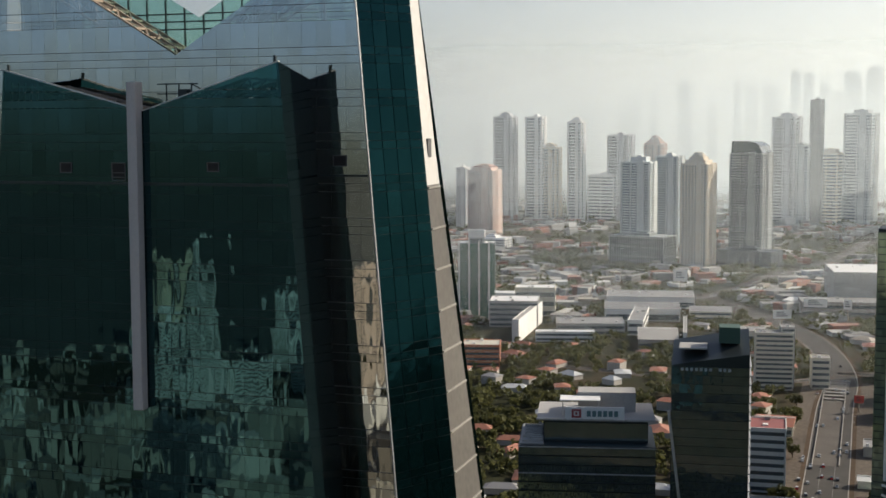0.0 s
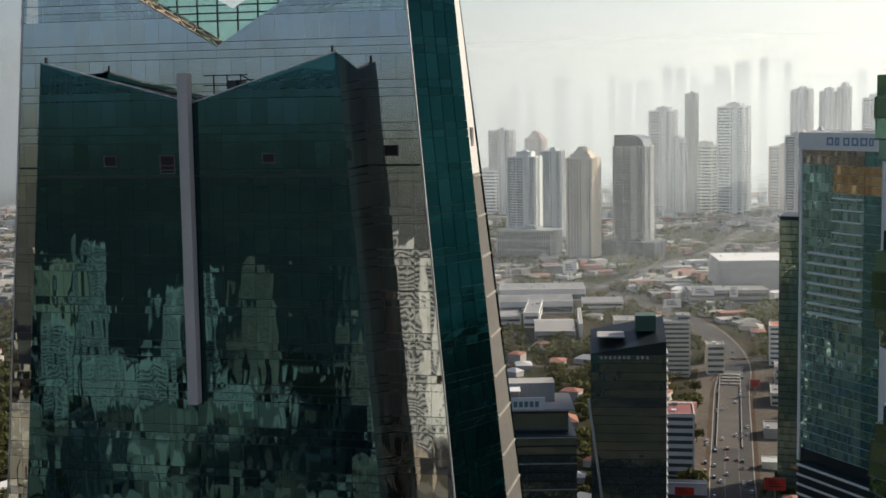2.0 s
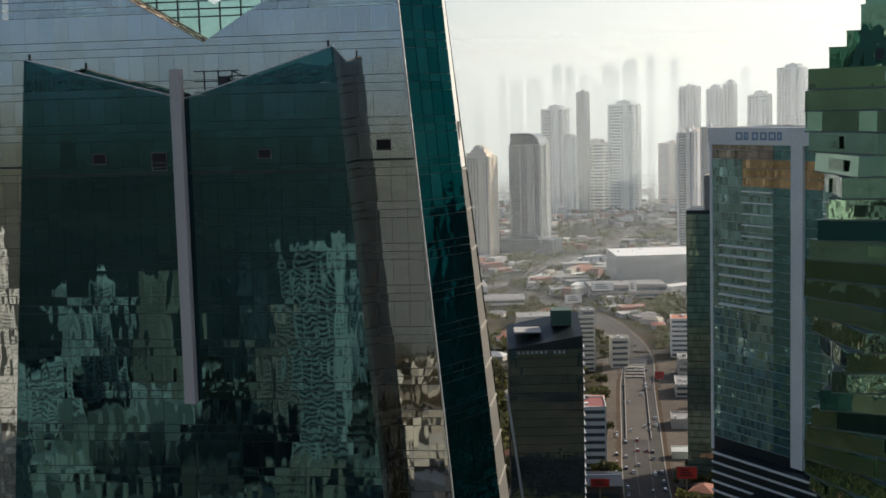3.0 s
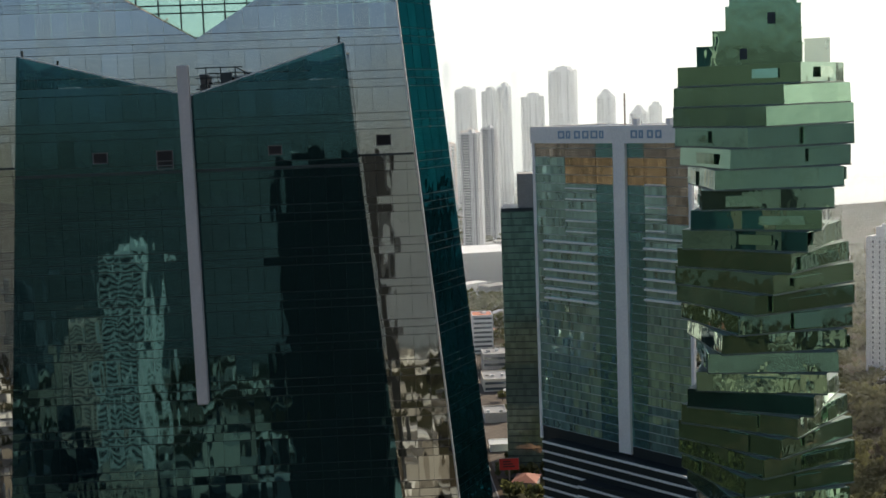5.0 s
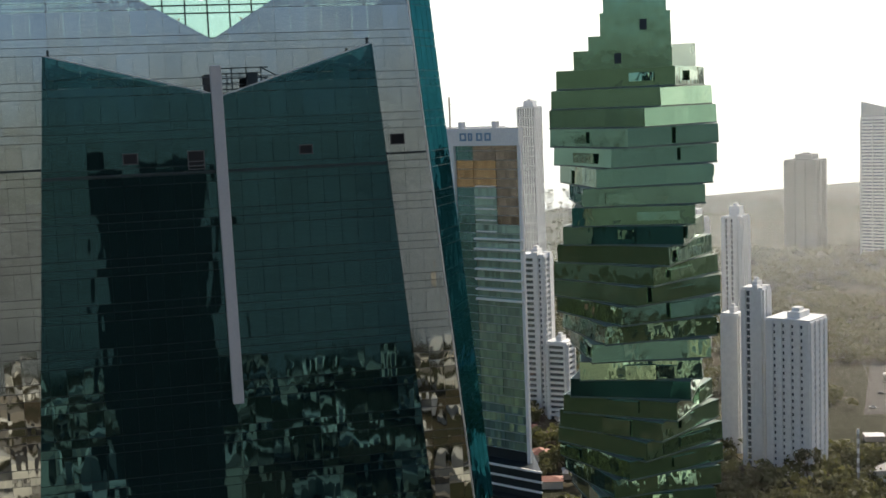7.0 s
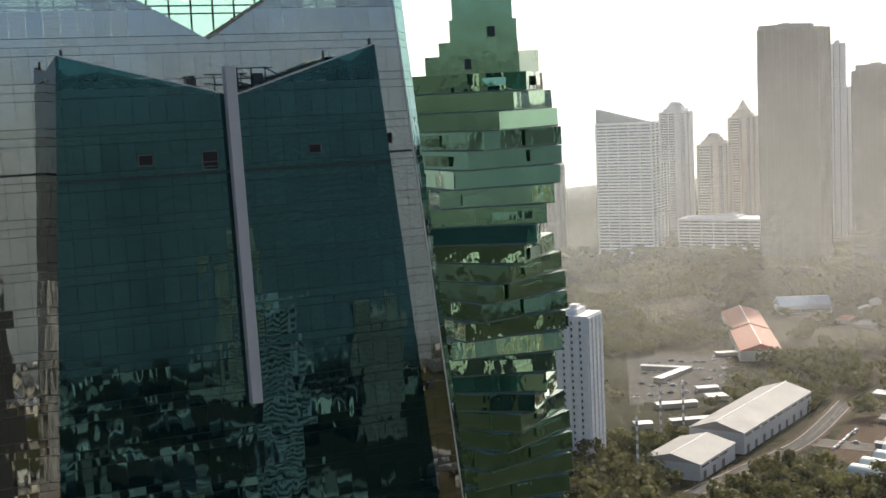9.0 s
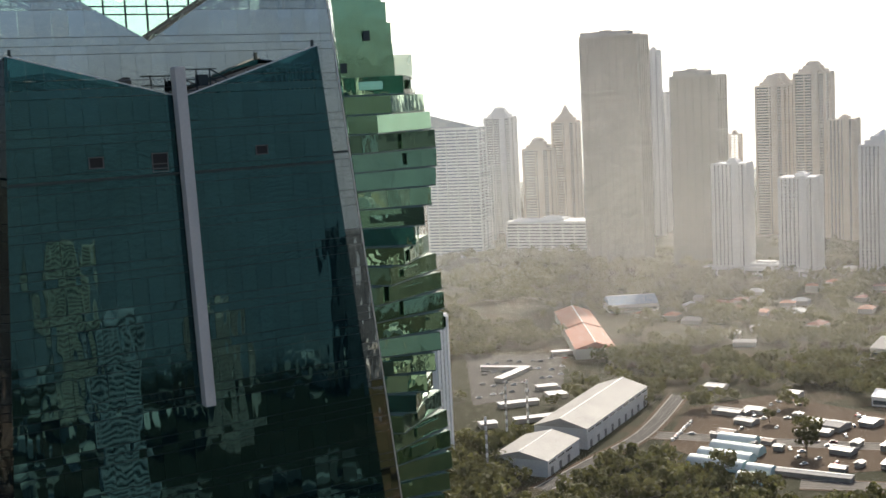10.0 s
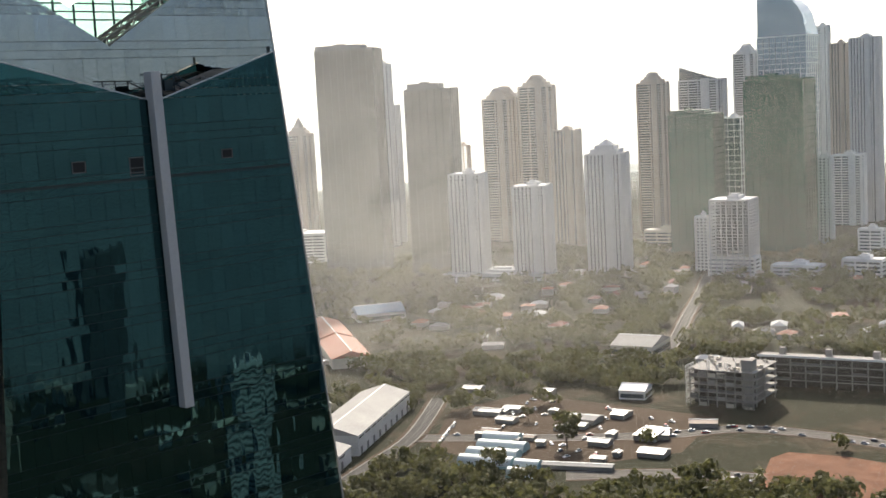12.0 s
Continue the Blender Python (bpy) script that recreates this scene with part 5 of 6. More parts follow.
def sign_office():
    t = thing("dark_office_block", "low dark glass office block with a rooftop sign", "building", at=(-69.4, 415.5, 0), rz=radians(12.2))
    part("core", box(0, 60, 0.3, 40, 0, 55.0), M_FRAME, t)
    for i in range(13):
        z = 3.5 + 3.95 * i
        part("glazed_storey", strip(0.1, 59.9, 0.0, z, z + 3.3, 16, 0.03), M_BLACK, t)
        part("ledge", box(-0.2, 60.2, -0.35, 0.2, z + 3.35, z + 3.75), M_GREYWALL if i % 3 == 0 else M_FRAME, t)
    part("upper_storey", box(11, 57, 8, 38, 55, 65), M_FRAME, t)
    part("upper_glazing", strip(11.2, 56.8, 7.8, 56, 63.6, 12, 0.03), M_BLACK, t)
    part("roof_slab", box(8, 60, 6, 40, 65, 65.8), M_GREYWALL, t)
    part("terrace", box(0.5, 11, 2, 38, 55, 55.6), M_ROOFGREY, t)
    part("sign_board", box(20.5, 46.5, 6.0, 6.8, 65.4, 71.2), M_WHITE, t, "plain white rooftop sign board")
    ink = mat("sign ink", (0.12, 0.2, 0.2), 0.6)
    red = mat("sign emblem", (0.3, 0.05, 0.05), 0.6)
    bm = bmesh.new()
    for q in ((23.3, 24.2, 66.4, 70.2), (26.6, 27.5, 66.4, 70.2), (24.2, 26.6, 66.4, 67.2), (24.2, 26.6, 69.4, 70.2), (24.9, 25.9, 67.8, 68.8)):
        add_box(bm, q[0], q[1], 5.75, 6.0, q[2], q[3])
    part("emblem", bm, red, t)
    for i in range(6):
        part("sign_block", box(30.0 + i * 2.4, 31.7 + i * 2.4, 5.8, 6.0, 67.0, 69.6), ink, t)
    part("canopy", box(18, 36, 12, 22, 72.6, 73.0), M_WHITE, t)
    for x in (19, 35):
        part("post", box(x, x + 0.5, 13, 13.5, 65.8, 72.6), M_EDGE, t)
    part("plant_room", box(26, 52, 22, 34, 65.8, 74.5), M_GREYWALL, t)
    bm = bmesh.new()
    for k in range(40):
        add_box(bm, random.uniform(1, 9), random.uniform(9.2, 10.5), 4 + k * 0.8, 4.5 + k * 0.8, 55.6, 56.2 + random.random())
    tagged(part("roof_clutter", bm, M_GREYWALL, t), kind="stuff")


sign_office()
BLOCKED.append((-75, -5, 408, 470))


def block(name, x, y, w, d, h, rz, wall, label, roof=None, floors=0, cat="building", gable=0.0):
    """A plain low building: walls, window strips, a roof with an edge."""
    t = thing(name, label, cat, "", (x, y, 0), radians(rz))
    part("wall", box(0, w, 0, d, 0, h), wall, t)
    for i in range(floors):
        z = h / floors * i + 1.1
        part("window_strip", strip(0.8, w - 0.8, -0.12, z, z + h / floors * 0.45, max(2, int(w / 3)), 0.01), M_WIN, t)
        ob = part("window_strip", strip(0.8, d - 0.8, -0.12, z, z + h / floors * 0.45, max(2, int(d / 3)), 0.01), M_WIN, t)
        ob.location, ob.rotation_euler = (w, 0, 0), (0, 0, math.pi / 2)
    if gable:
        bm = bmesh.new()
        e = 0.5
        ring = [(-e, h), (d + e, h), (d / 2, h + gable)]
        a, b = [bm.verts.new((-e, y_, z_ - 0.05)) for y_, z_ in ring], [bm.verts.new((w + e, y_, z_ - 0.05)) for y_, z_ in ring]
        bm.faces.new(a), bm.faces.new(b[::-1])
        for i in range(3):
            bm.faces.new((a[(i + 1) % 3], a[i], b[i], b[(i + 1) % 3]))
        bmesh.ops.recalc_face_normals(bm, faces=bm.faces)
        part("roof", bm, roof or M_ROOFGREY, t)
        part("ridge_cap", box(-e, w + e, d / 2 - 0.4, d / 2 + 0.4, h + gable - 0.2, h + gable + 0.1), M_WHITE, t)
    else:
        part("roof", box(0.4, w - 0.4, 0.4, d - 0.4, h, h + 0.25), roof or M_ROOFGREY, t)
        for q in ((-0.1, w + 0.1, -0.1, 0.4), (-0.1, w + 0.1, d - 0.4, d + 0.1), (-0.1, 0.4, 0.4, d - 0.4), (w - 0.4, w + 0.1, 0.4, d - 0.4)):
            part("parapet", box(*q, h - 0.3, h + 0.9), wall, t)
    if not gable and w > 9 and d > 9:
        rnd = random.Random(int(x * 7 + y))
        for k in range(min(6, 2 + int(w * d / 500))):
            a, b, s = rnd.uniform(1, w - 4), rnd.uniform(1, d - 4), rnd.uniform(1.2, 3.0)
            part("roof_unit", box(a, a + s, b, b + s * rnd.uniform(0.6, 1.4), h + 0.2, h + 0.2 + rnd.uniform(0.7, 2.2)), M_GREYWALL if k % 2 else M_WHITE, t)
    r = math.hypot(w, d) / 2
    m = Matrix.Rotation(radians(rz), 3, "Z") @ Vector((w / 2, d / 2, 0))
    BLOCKED.append((x + m.x - r * 0.8, x + m.x + r * 0.8, y + m.y - r * 0.8, y + m.y + r * 0.8))
    return t


M_W2 = mat("warm white stucco", (0.74, 0.72, 0.67), 0.8, grime=0.1)
M_ORANGE = mat("orange stucco", (0.55, 0.2, 0.1), 0.8, grime=0.1)
M_REDROOF = mat("dark red roof membrane", (0.26, 0.08, 0.07), 0.8, vary=0.2)
M_METAL = mat("pale sheet-metal roof", (0.29, 0.275, 0.25), 0.5, 0.1, grime=0.15, rand=0.15)
M_CREAM = mat("cream stucco", (0.6, 0.55, 0.44), 0.8, grime=0.1)
block("apartment_block", -3, 824, 27, 18, 41, 8, M_CREAM, "cream apartment block with small balconies", floors=12)
block("apartment_block", 14, 836, 10, 16, 44, 8, M_GREYWALL, "grey stair tower beside cream apartments", floors=13)
block("office_block", 17, 562, 19, 26, 34, 4, M_W2, "white office block with a red roof terrace", M_REDROOF, 8)
block("office_block", 36, 838, 13, 14, 22, 8, M_CREAM, "small beige office block beside the avenue", floors=5)
block("white_wing", -224, 962, 6, 118, 20, 4, M_W2, "long blank white sunlit wall building")
block("school_block", -268, 1040, 46, 40, 24, 12, M_GREYWALL, "grey college block with white roof rails", M_WHITE, 5)
block("roof_hall", -262, 1110, 40, 26, 28, 12, M_CREAM, "brown and white rooftop hall", M_WHITE, 3)
block("long_hall", -196, 1012, 62, 40, 10, 14, M_GREYWALL, "long white hall with a metal roof", M_METAL, 2)
block("long_hall", -206, 975, 52, 12, 8, 14, M_W2, "low white classroom wing", M_WHITE, 2)
block("cross_hall", -134, 1030, 14, 90, 13, 6, M_W2, "narrow white hall with bright roof", M_METAL, 2)
block("grey_warehouse", -112, 960, 34, 66, 9, 10, M_CONC, "grey roofed warehouse with a white gable wall", M_ROOFGREY, 1, gable=4.0)
block("white_gable_wall", -76, 975, 3, 90, 13, 8, M_W2, "bright white stepped boundary wall")
block("arched_hall", -170, 1105, 72, 40, 12, 12, M_W2, "white hall with a pale vaulted roof", M_METAL, 1, gable=4.0)
block("white_warehouse", -186, 1192, 90, 50, 11, 10, M_W2, "white warehouse with grey roof", M_METAL, 1)
block("canopy_hall", -92, 1130, 40, 30, 9, 8, M_CREAM, "cream hall with a metal roof", M_METAL, 2, gable=3.0)
block("canopy_hall", -50, 1020, 40, 28, 9, 8, M_CREAM, "pale flat-roofed market hall", M_METAL, 1)
block("orange_building", -233, 846, 30, 26, 17, 14, M_ORANGE, "orange four-storey building with pale roof", M_CREAM, 4)
block("superstore", 38, 1254, 120, 80, 36, 9, M_GREYWALL, "huge grey windowless superstore with white roof", M_WHITE)
block("superstore_annex", 10, 1190, 80, 40, 13, 9, M_CONC, "low grey annex of a superstore", M_METAL, 2)
block("green_glass_office", -312, 1080, 36, 28, 74, 14, M_GREENWIN, "green glass office block with white ribs", M_WHITE)
for i in range(4):
    block("rib_tower", -311 + 9.5 * i, 1078.5 + 2.4 * i, 1.4, 1.2, 76, 14, M_W2, "slim white rib on a green glass office")
block("stair_tower", -304, 1090, 16, 14, 86, 14, M_W2, "white lift tower on a glass office", floors=6)
block("petrol_station", 74, 652, 14, 20, 5.5, 0, M_GREYWALL, "petrol station with a flat grey canopy", M_METAL)
block("vaulted_canopy", 72, 584, 12, 9, 4.5, 0, M_W2, "cream vaulted canopy beside the avenue", M_WHITE, gable=1.8)
block("shop_row", 80, 740, 18, 30, 8, 0, M_CREAM, "row of low shops with faded walls", M_METAL, 2)
block("shop_row", 84, 800, 20, 24, 14, 0, M_GREYWALL, "grey three-storey shop building", M_ROOFGREY, 3)
block("shop_row", 82, 880, 16, 22, 30, 0, M_W2, "white and orange office block near the crossing", M_ORANGE, 8)
block("shop_row", 18, 620, 12, 22, 7, 0, M_ORANGE, "red-brown low shop beside the avenue", M_REDROOF, 1)
block("shop_row", 8, 690, 24, 30, 6, 0, M_CREAM, "cream low house with a red tiled roof", M_TILE, 1, gable=2.5)
block("dark_shed", 18, 500, 26, 26, 9, 2, M_DIM, "dark roofed workshop below the offices", M_DIM, 1, gable=2)

# the yards seen past the towers
M_SHEDWALL = mat("weathered sheet wall", (0.24, 0.225, 0.2), 0.7, 0.1, grime=0.2)
M_SHEDROOF = mat("dull sheet roof", (0.33, 0.31, 0.28), 0.75, vary=0.15, scale=0.3, grime=0.15)
M_HALLWALL = mat("white sheet wall", (0.56, 0.55, 0.52), 0.7, grime=0.15)
sheds = [block("long_shed", 394, 421, 108, 32, 12, 30, M_HALLWALL, "long white metal shed with ridge light", M_SHEDROOF, cat="shed", gable=5.0),
         block("short_shed", 345, 394, 46, 32, 9, 30, M_HALLWALL, "short white metal shed with gable end", M_SHEDROOF, cat="shed", gable=4.0)]
for sh, long, tall in ((sheds[0], 108, 12), (sheds[1], 46, 9)):
    for i in range(int(long / 12)):
        part("shed_door", box(4 + 12 * i, 7.5 + 12 * i, -0.12, 0.1, 0.1, 4.4), M_DIM, sh)
        part("vent_strip", box(2 + 12 * i, 11 + 12 * i, -0.1, 0.1, tall - 2.4, tall - 1.5), M_WIN, sh)
M_CLAY = mat("orange clay roof", (0.42, 0.17, 0.11), 0.8, vary=0.2)
block("clay_roof_hall", 569.6, 599.9, 80, 30, 8, 57, M_CREAM, "school hall with an orange clay roof", M_CLAY, 1, gable=5)
block("clay_roof_hall", 617.6, 673.9, 84, 30, 8, 57, M_CREAM, "large school hall with orange clay roof", M_CLAY, 1, gable=5)
block("blue_roof_hall", 694, 752, 44, 34, 7, -30, M_W2, "hall with a pale blue hipped roof", mat("pale blue roof", (0.24, 0.32, 0.39), 0.9), 1, gable=6)
block("blue_roof_hall", 581, 377, 17, 18, 6, -70, M_W2, "hall with a blue-grey roof at the yard", mat("blue-grey roof", (0.36, 0.42, 0.46), 0.5), 1, gable=3)
block("grey_roof_hall", 690, 465, 33, 40, 8, -75, M_CREAM, "hall with a grey roof among trees", M_ROOFGREY, 1, gable=5)


def polytunnel(x, y, length, r, rz):
    t = thing("polytunnel", "white arched polytunnel with pale blue ends", "greenhouse", "yard tunnels", (x, y, 0), radians(rz))
    bm = bmesh.new()
    n = 12
    rows = [[bm.verts.new((length * e, -r * math.cos(math.pi * i / n), 1.2 + r * 0.75 * math.sin(math.pi * i / n))) for i in range(n + 1)] for e in (0, 1)]
    for i in range(n):
        bm.faces.new((rows[0][i], rows[0][i + 1], rows[1][i + 1], rows[1][i]))
    bmesh.ops.recalc_face_normals(bm, faces=bm.faces)
    part("cover", bm, mat_tunnel, t)
    for e in (0, 1):
        bm = bmesh.new()
        pts = [(length * e, -r * math.cos(math.pi * i / n), 1.2 + r * 0.75 * math.sin(math.pi * i / n)) for i in range(n + 1)] + [(length * e, r, 0), (length * e, -r, 0)]
        bm.faces.new([bm.verts.new(p) for p in pts])
        part("end_wall", bm, mat_teal, t)
    for s in (-1, 1):
        part("side_wall", box(0, length, s * r - 0.1, s * r + 0.1, 0, 1.3), mat_teal, t)


mat_tunnel = mat("white polythene", (0.56, 0.61, 0.57), 0.5, vary=0.08)
mat_teal = mat("pale teal sheet", (0.32, 0.46, 0.46), 0.7)
for x, y, length, r, rz in ((460, 384.6, 22, 5.0, -69), (445.4, 375.5, 29, 5.2, -71), (430.4, 369.8, 30, 5.2, -70.5), (416.8, 363.3, 31, 5.4, -70), (428, 333, 14, 4.6, -70), (414, 326, 14, 4.6, -69)):
    polytunnel(x, y, length, r, rz)
M_RUST = mat("rusty sheet roof", (0.3, 0.2, 0.14), 0.7, vary=0.3, rand=0.2)
for x, y, w, d, h, rz, roof, label in ((499, 430, 18, 9, 4, -72, M_METAL, "yard shed with a bright metal roof"), (515, 419, 11, 8, 4, -75, M_METAL, "square yard shed with a bright metal roof"),
                                (492, 405, 12, 9, 3.6, -77, M_METAL, "low open yard shed with metal roof"), (519, 377, 12, 8, 4, -77, M_METAL, "small yard shed with a bright metal roof"),
                                (517, 361, 11, 14, 4.4, -79, M_ROOFGREY, "grey roofed yard workshop"), (504, 362, 14, 8, 3.6, -74, M_METAL, "narrow yard shed with metal roof"),
                                (482, 326, 12, 9, 4, -75, M_METAL, "small yard shed with pale roof"), (505, 311, 13, 22, 5, -82, M_METAL, "deep workshop with a pale blue metal roof"),
                                (511, 302, 9, 14, 4.6, -57, M_METAL, "workshop wing with a pale metal roof"), (479, 290, 15, 12, 4, -75, M_METAL, "low yard shed with a pale metal roof"),
                                (433, 319, 38, 7, 3.4, -65, M_ROOFGREY, "long dark lean-to shed along the yard"), (457, 305, 8, 6, 3.4, -69, M_METAL, "tiny yard hut with pale roof"),
                                (471, 364, 6, 6, 3, -76, M_RUST, "tiny rusty yard hut"), (545, 300, 16, 10, 4, -60, M_RUST, "rusty roofed roadside workshop"), (559, 426, 9, 8, 6, -75, M_METAL, "small white house behind the yard"),
                                (541, 479, 13, 10, 4, -70, M_METAL, "pale roofed store among trees"), (468, 395, 10, 7, 3, -72, M_RUST, "rusty lean-to beside tunnels"), (538, 352, 9, 13, 4, -80, M_METAL, "pale roofed repair bay")):
    block("yard_shed", x, y, w, d, h * 0.72, rz, M_SHEDWALL, label, roof, cat="shed", gable=1.2 if d > 8.5 else 0.7)
rnd = random.Random(8)
for k in range(16):
    x, y = rnd.uniform(445, 560), rnd.uniform(296, 432)
    if clear_of(x, y, 1):
        block("yard_shed", x, y, rnd.uniform(4, 9), rnd.uniform(3, 6), rnd.uniform(2.2, 3), rnd.choice((-72, 18)) + rnd.gauss(0, 4), M_SHEDWALL, "tiny yard hut with a sheet roof", rnd.choice((M_METAL, M_METAL, M_RUST)), cat="shed", gable=0.5)
M_EARTH = mat("red earth", (0.2, 0.1, 0.06), 0.95, vary=0.45, scale=0.5, spec=0.08)
bm = bmesh.new()
prism(bm, [(516, 230), (520, 190), (523, 160), (540, 160), (540, 200), (531, 228)], 0.1, 3.5, 0.75)
tagged(part("ground_bank", bm, M_EARTH), "bank of bare red earth between two roads", "ground", kind="structure")
bm = bmesh.new()
prism(bm, [(420, 320), (500, 275), (575, 300), (560, 440), (500, 450), (430, 400)], 0.05, 0.1)
tagged(part("ground_yard", bm, M_DUST), "dusty brown yard ground", "ground", kind="structure")


M_EARTHWALL = mat("raw brown block wall", (0.085, 0.07, 0.055), 0.9, grime=0.2, vary=0.3)


def unfinished_block():
    t = thing("unfinished_block", "unfinished concrete block with bare slabs and scaffolding", "building", at=(592, 332, 0), rz=radians(-80))
    for k in range(5):
        part("slab", box(0, 44, 0, 40, 4.6 * k + 4.2, 4.6 * k + 4.7), M_CONC, t)
        for i in range(8):
            for j in range(3):
                part("column", box(1 + 5.9 * i, 1.7 + 5.9 * i, 1 + 18.6 * j, 1.7 + 18.6 * j, 4.6 * k + 0.1 if k else 0, 4.6 * k + 4.3), M_CONC, t)
    for i in range(9):
        bm = bmesh.new()
        z = 23
        add_bar(bm, (2 + 4 * i, 2 + 3 * (i % 3), z), (2 + 4 * i, 2 + 3 * (i % 3), z + 3 + (i % 4)), 0.25)
        part("starter_bar", bm, M_WHITE, t)
    for i in range(7):
        bm = bmesh.new()
        add_bar(bm, (-1.2, 1 + i * 2, 0), (-1.2, 1 + i * 2, 25), 0.15)
        for z in (5, 10, 15, 20):
            add_bar(bm, (-1.2, 1 + i * 2, z), (-1.2, 3 + i * 2, z), 0.13)
        part("scaffold", bm, M_WHITE, t)
    part("lift_core", box(34, 41, 4, 12, 0, 30), M_CONC, t)
    for k in range(5):
        part("inner_wall", box(2, 42, 6.5, 6.8, 4.6 * k + 0.3, 4.6 * k + 4.1), M_EARTHWALL, t)
    rnd = random.Random(3)
    pale = mat("raw timber and pale boards", (0.55, 0.49, 0.4), 0.8, rand=0.3)
    for i in range(34):   # boards, props and stacks on the top slab
        a, b, s = rnd.uniform(0, 41), rnd.uniform(0, 36), rnd.uniform(0.4, 2.6)
        part("board_stack", box(a, a + s, b, b + rnd.uniform(0.4, 3), 23.1, 23.1 + rnd.uniform(0.3, 2.6)), pale, t)
    for i in range(16):   # boards closing some bays
        k, j = rnd.randrange(5), rnd.randrange(7)
        part("hoarding", box(1.8 + 5.9 * j, 6.8 + 5.9 * j, 0.2, 0.4, 4.6 * k + 0.2, 4.6 * k + rnd.uniform(1.2, 4.0)), rnd.choice((pale, M_ROOFGREY, M_DIM)), t)
    for i in range(12):
        bm = bmesh.new()
        z = 2 + 2 * i
        add_bar(bm, (-1.5, 0.5, z), (-1.5, 13.5, z + rnd.uniform(-0.2, 0.2)), 0.13)
        part("scaffold_ledger", bm, M_WHITE, t)
    t2 = thing("long_parking_deck", "long low concrete deck with a bright edge", "building", at=(660, 322, 0), rz=radians(-75))
    for k in range(4):
        part("slab", box(0, 150, 0, 12, 5 * k + 4.4, 5 * k + 5.1), M_CONC, t2)
        for i in range(16):
            part("column", box(1 + 9.8 * i, 1.8 + 9.8 * i, 0.8, 1.6, 5 * k if k else 0, 5 * k + 4.5), M_CONC, t2)
        for i in range(15):
            if rnd.random() < 0.75:
                part("parapet", box(1.9 + 9.8 * i, 10.7 + 9.8 * i, 0.3, 0.6, 5 * k + 0.1, 5 * k + rnd.uniform(1.0, 2.6)), rnd.choice((M_EARTHWALL, M_EARTHWALL, M_DIM)), t2)
    part("inner_wall", box(0.5, 149.5, 7.0, 7.3, 0, 19.5), M_EARTHWALL, t2)
    for i in range(5):
        part("roof_stub", box(12 + 30 * i, 16 + 30 * i, 7.5, 11, 20.1, 24.5), M_CONC, t2)
    part("edge_band", box(-0.2, 150.2, -0.4, 0.1, 19.6, 21.0), M_WHITE, t2)


unfinished_block()
BLOCKED.append((585, 760, 170, 360))


def banded_mast(x, y, h):
    t = thing("banded_mast", "slim red and white banded mast", "mast", "banded masts", (x, y, 0))
    for k in range(int(h / 2.4)):
        part("band", box(-0.45, 0.45, -0.45, 0.45, 2.4 * k, 2.4 * (k + 1)), M_WHITE if k % 2 else M_CONC, t)


for x, y, h in ((320, 413, 34), (369, 463, 36), (388, 468, 34)):
    banded_mast(x, y, h)


def billboard(x, y, z, w, h, rz, face):
    t = thing("billboard", "pale billboard on a tall steel post", "billboard", "roadside billboards", (x, y, 0), radians(rz))
    part("post", box(-0.4, 0.4, -0.4, 0.4, 0, z), M_STEEL, t)
    part("panel", box(-w / 2, w / 2, -0.6, -0.2, z - h / 2, z + h / 2), face, t)
    part("frame", box(-w / 2 - 0.2, w / 2 + 0.2, -0.2, 0.1, z - h / 2 - 0.2, z + h / 2 + 0.2), M_STEEL, t)
    for k in range(3):
        part("text_bar", box(-w * 0.32, w * (0.1 + 0.1 * k), -0.66, -0.6, z + h * (0.2 - 0.22 * k), z + h * (0.3 - 0.22 * k)), M_FRAME, t)


M_RED = mat("bright red sign", (0.55, 0.04, 0.03), 0.5)
for a in ((-3, 1102, 14, 17, 8, 20, M_WHITE), (24, 1163, 17, 22, 8, 0, M_WHITE), (54, 1168, 16, 8, 10, -20, M_WHITE), (-131, 1338, 18, 16, 13, 20, M_WHITE), (-198, 1317, 15, 8, 8, -30, M_WHITE), (33.5, 496, 12, 9, 4, 0, M_RED), (77, 519, 11, 10, 6, 0, M_RED), (70, 770, 9, 6, 5, 0, M_RED)):
    billboard(*a)

# ---- cars ----
def make_car():
    t = thing("car", "small pale car on the asphalt", "car", "cars on the roads", (0, 0, 0))
    bm = bmesh.new()
    prism(bm, [(-0.88, -2.15), (0.88, -2.15), (0.88, 2.15), (-0.88, 2.15)], 0.28, 0.85, 0.96)
    part("body", bm, M_CAR, t)
    bm = bmesh.new()
    prism(bm, [(-0.8, -1.5), (0.8, -1.5), (0.8, 0.9), (-0.8, 0.9)], 0.84, 1.45, 0.76)
    part("cabin", bm, M_WIN, t)
    bm = box(-0.58, 0.58, -1.1, 0.55, 1.44, 1.5)
    part("roof", bm, M_CAR, t)
    wb = bmesh.new()
    add_bar(wb, (-0.1, 0, 0), (0.1, 0, 0), 0.32, 10)
    wm = mesh_of(wb, "wheel")
    for x, y in ((-0.82, -1.35), (0.82, -1.35), (-0.82, 1.35), (0.82, 1.35)):
        part("wheel", wm, M_TYRE, t).location = (x, y, 0.32)
    return t


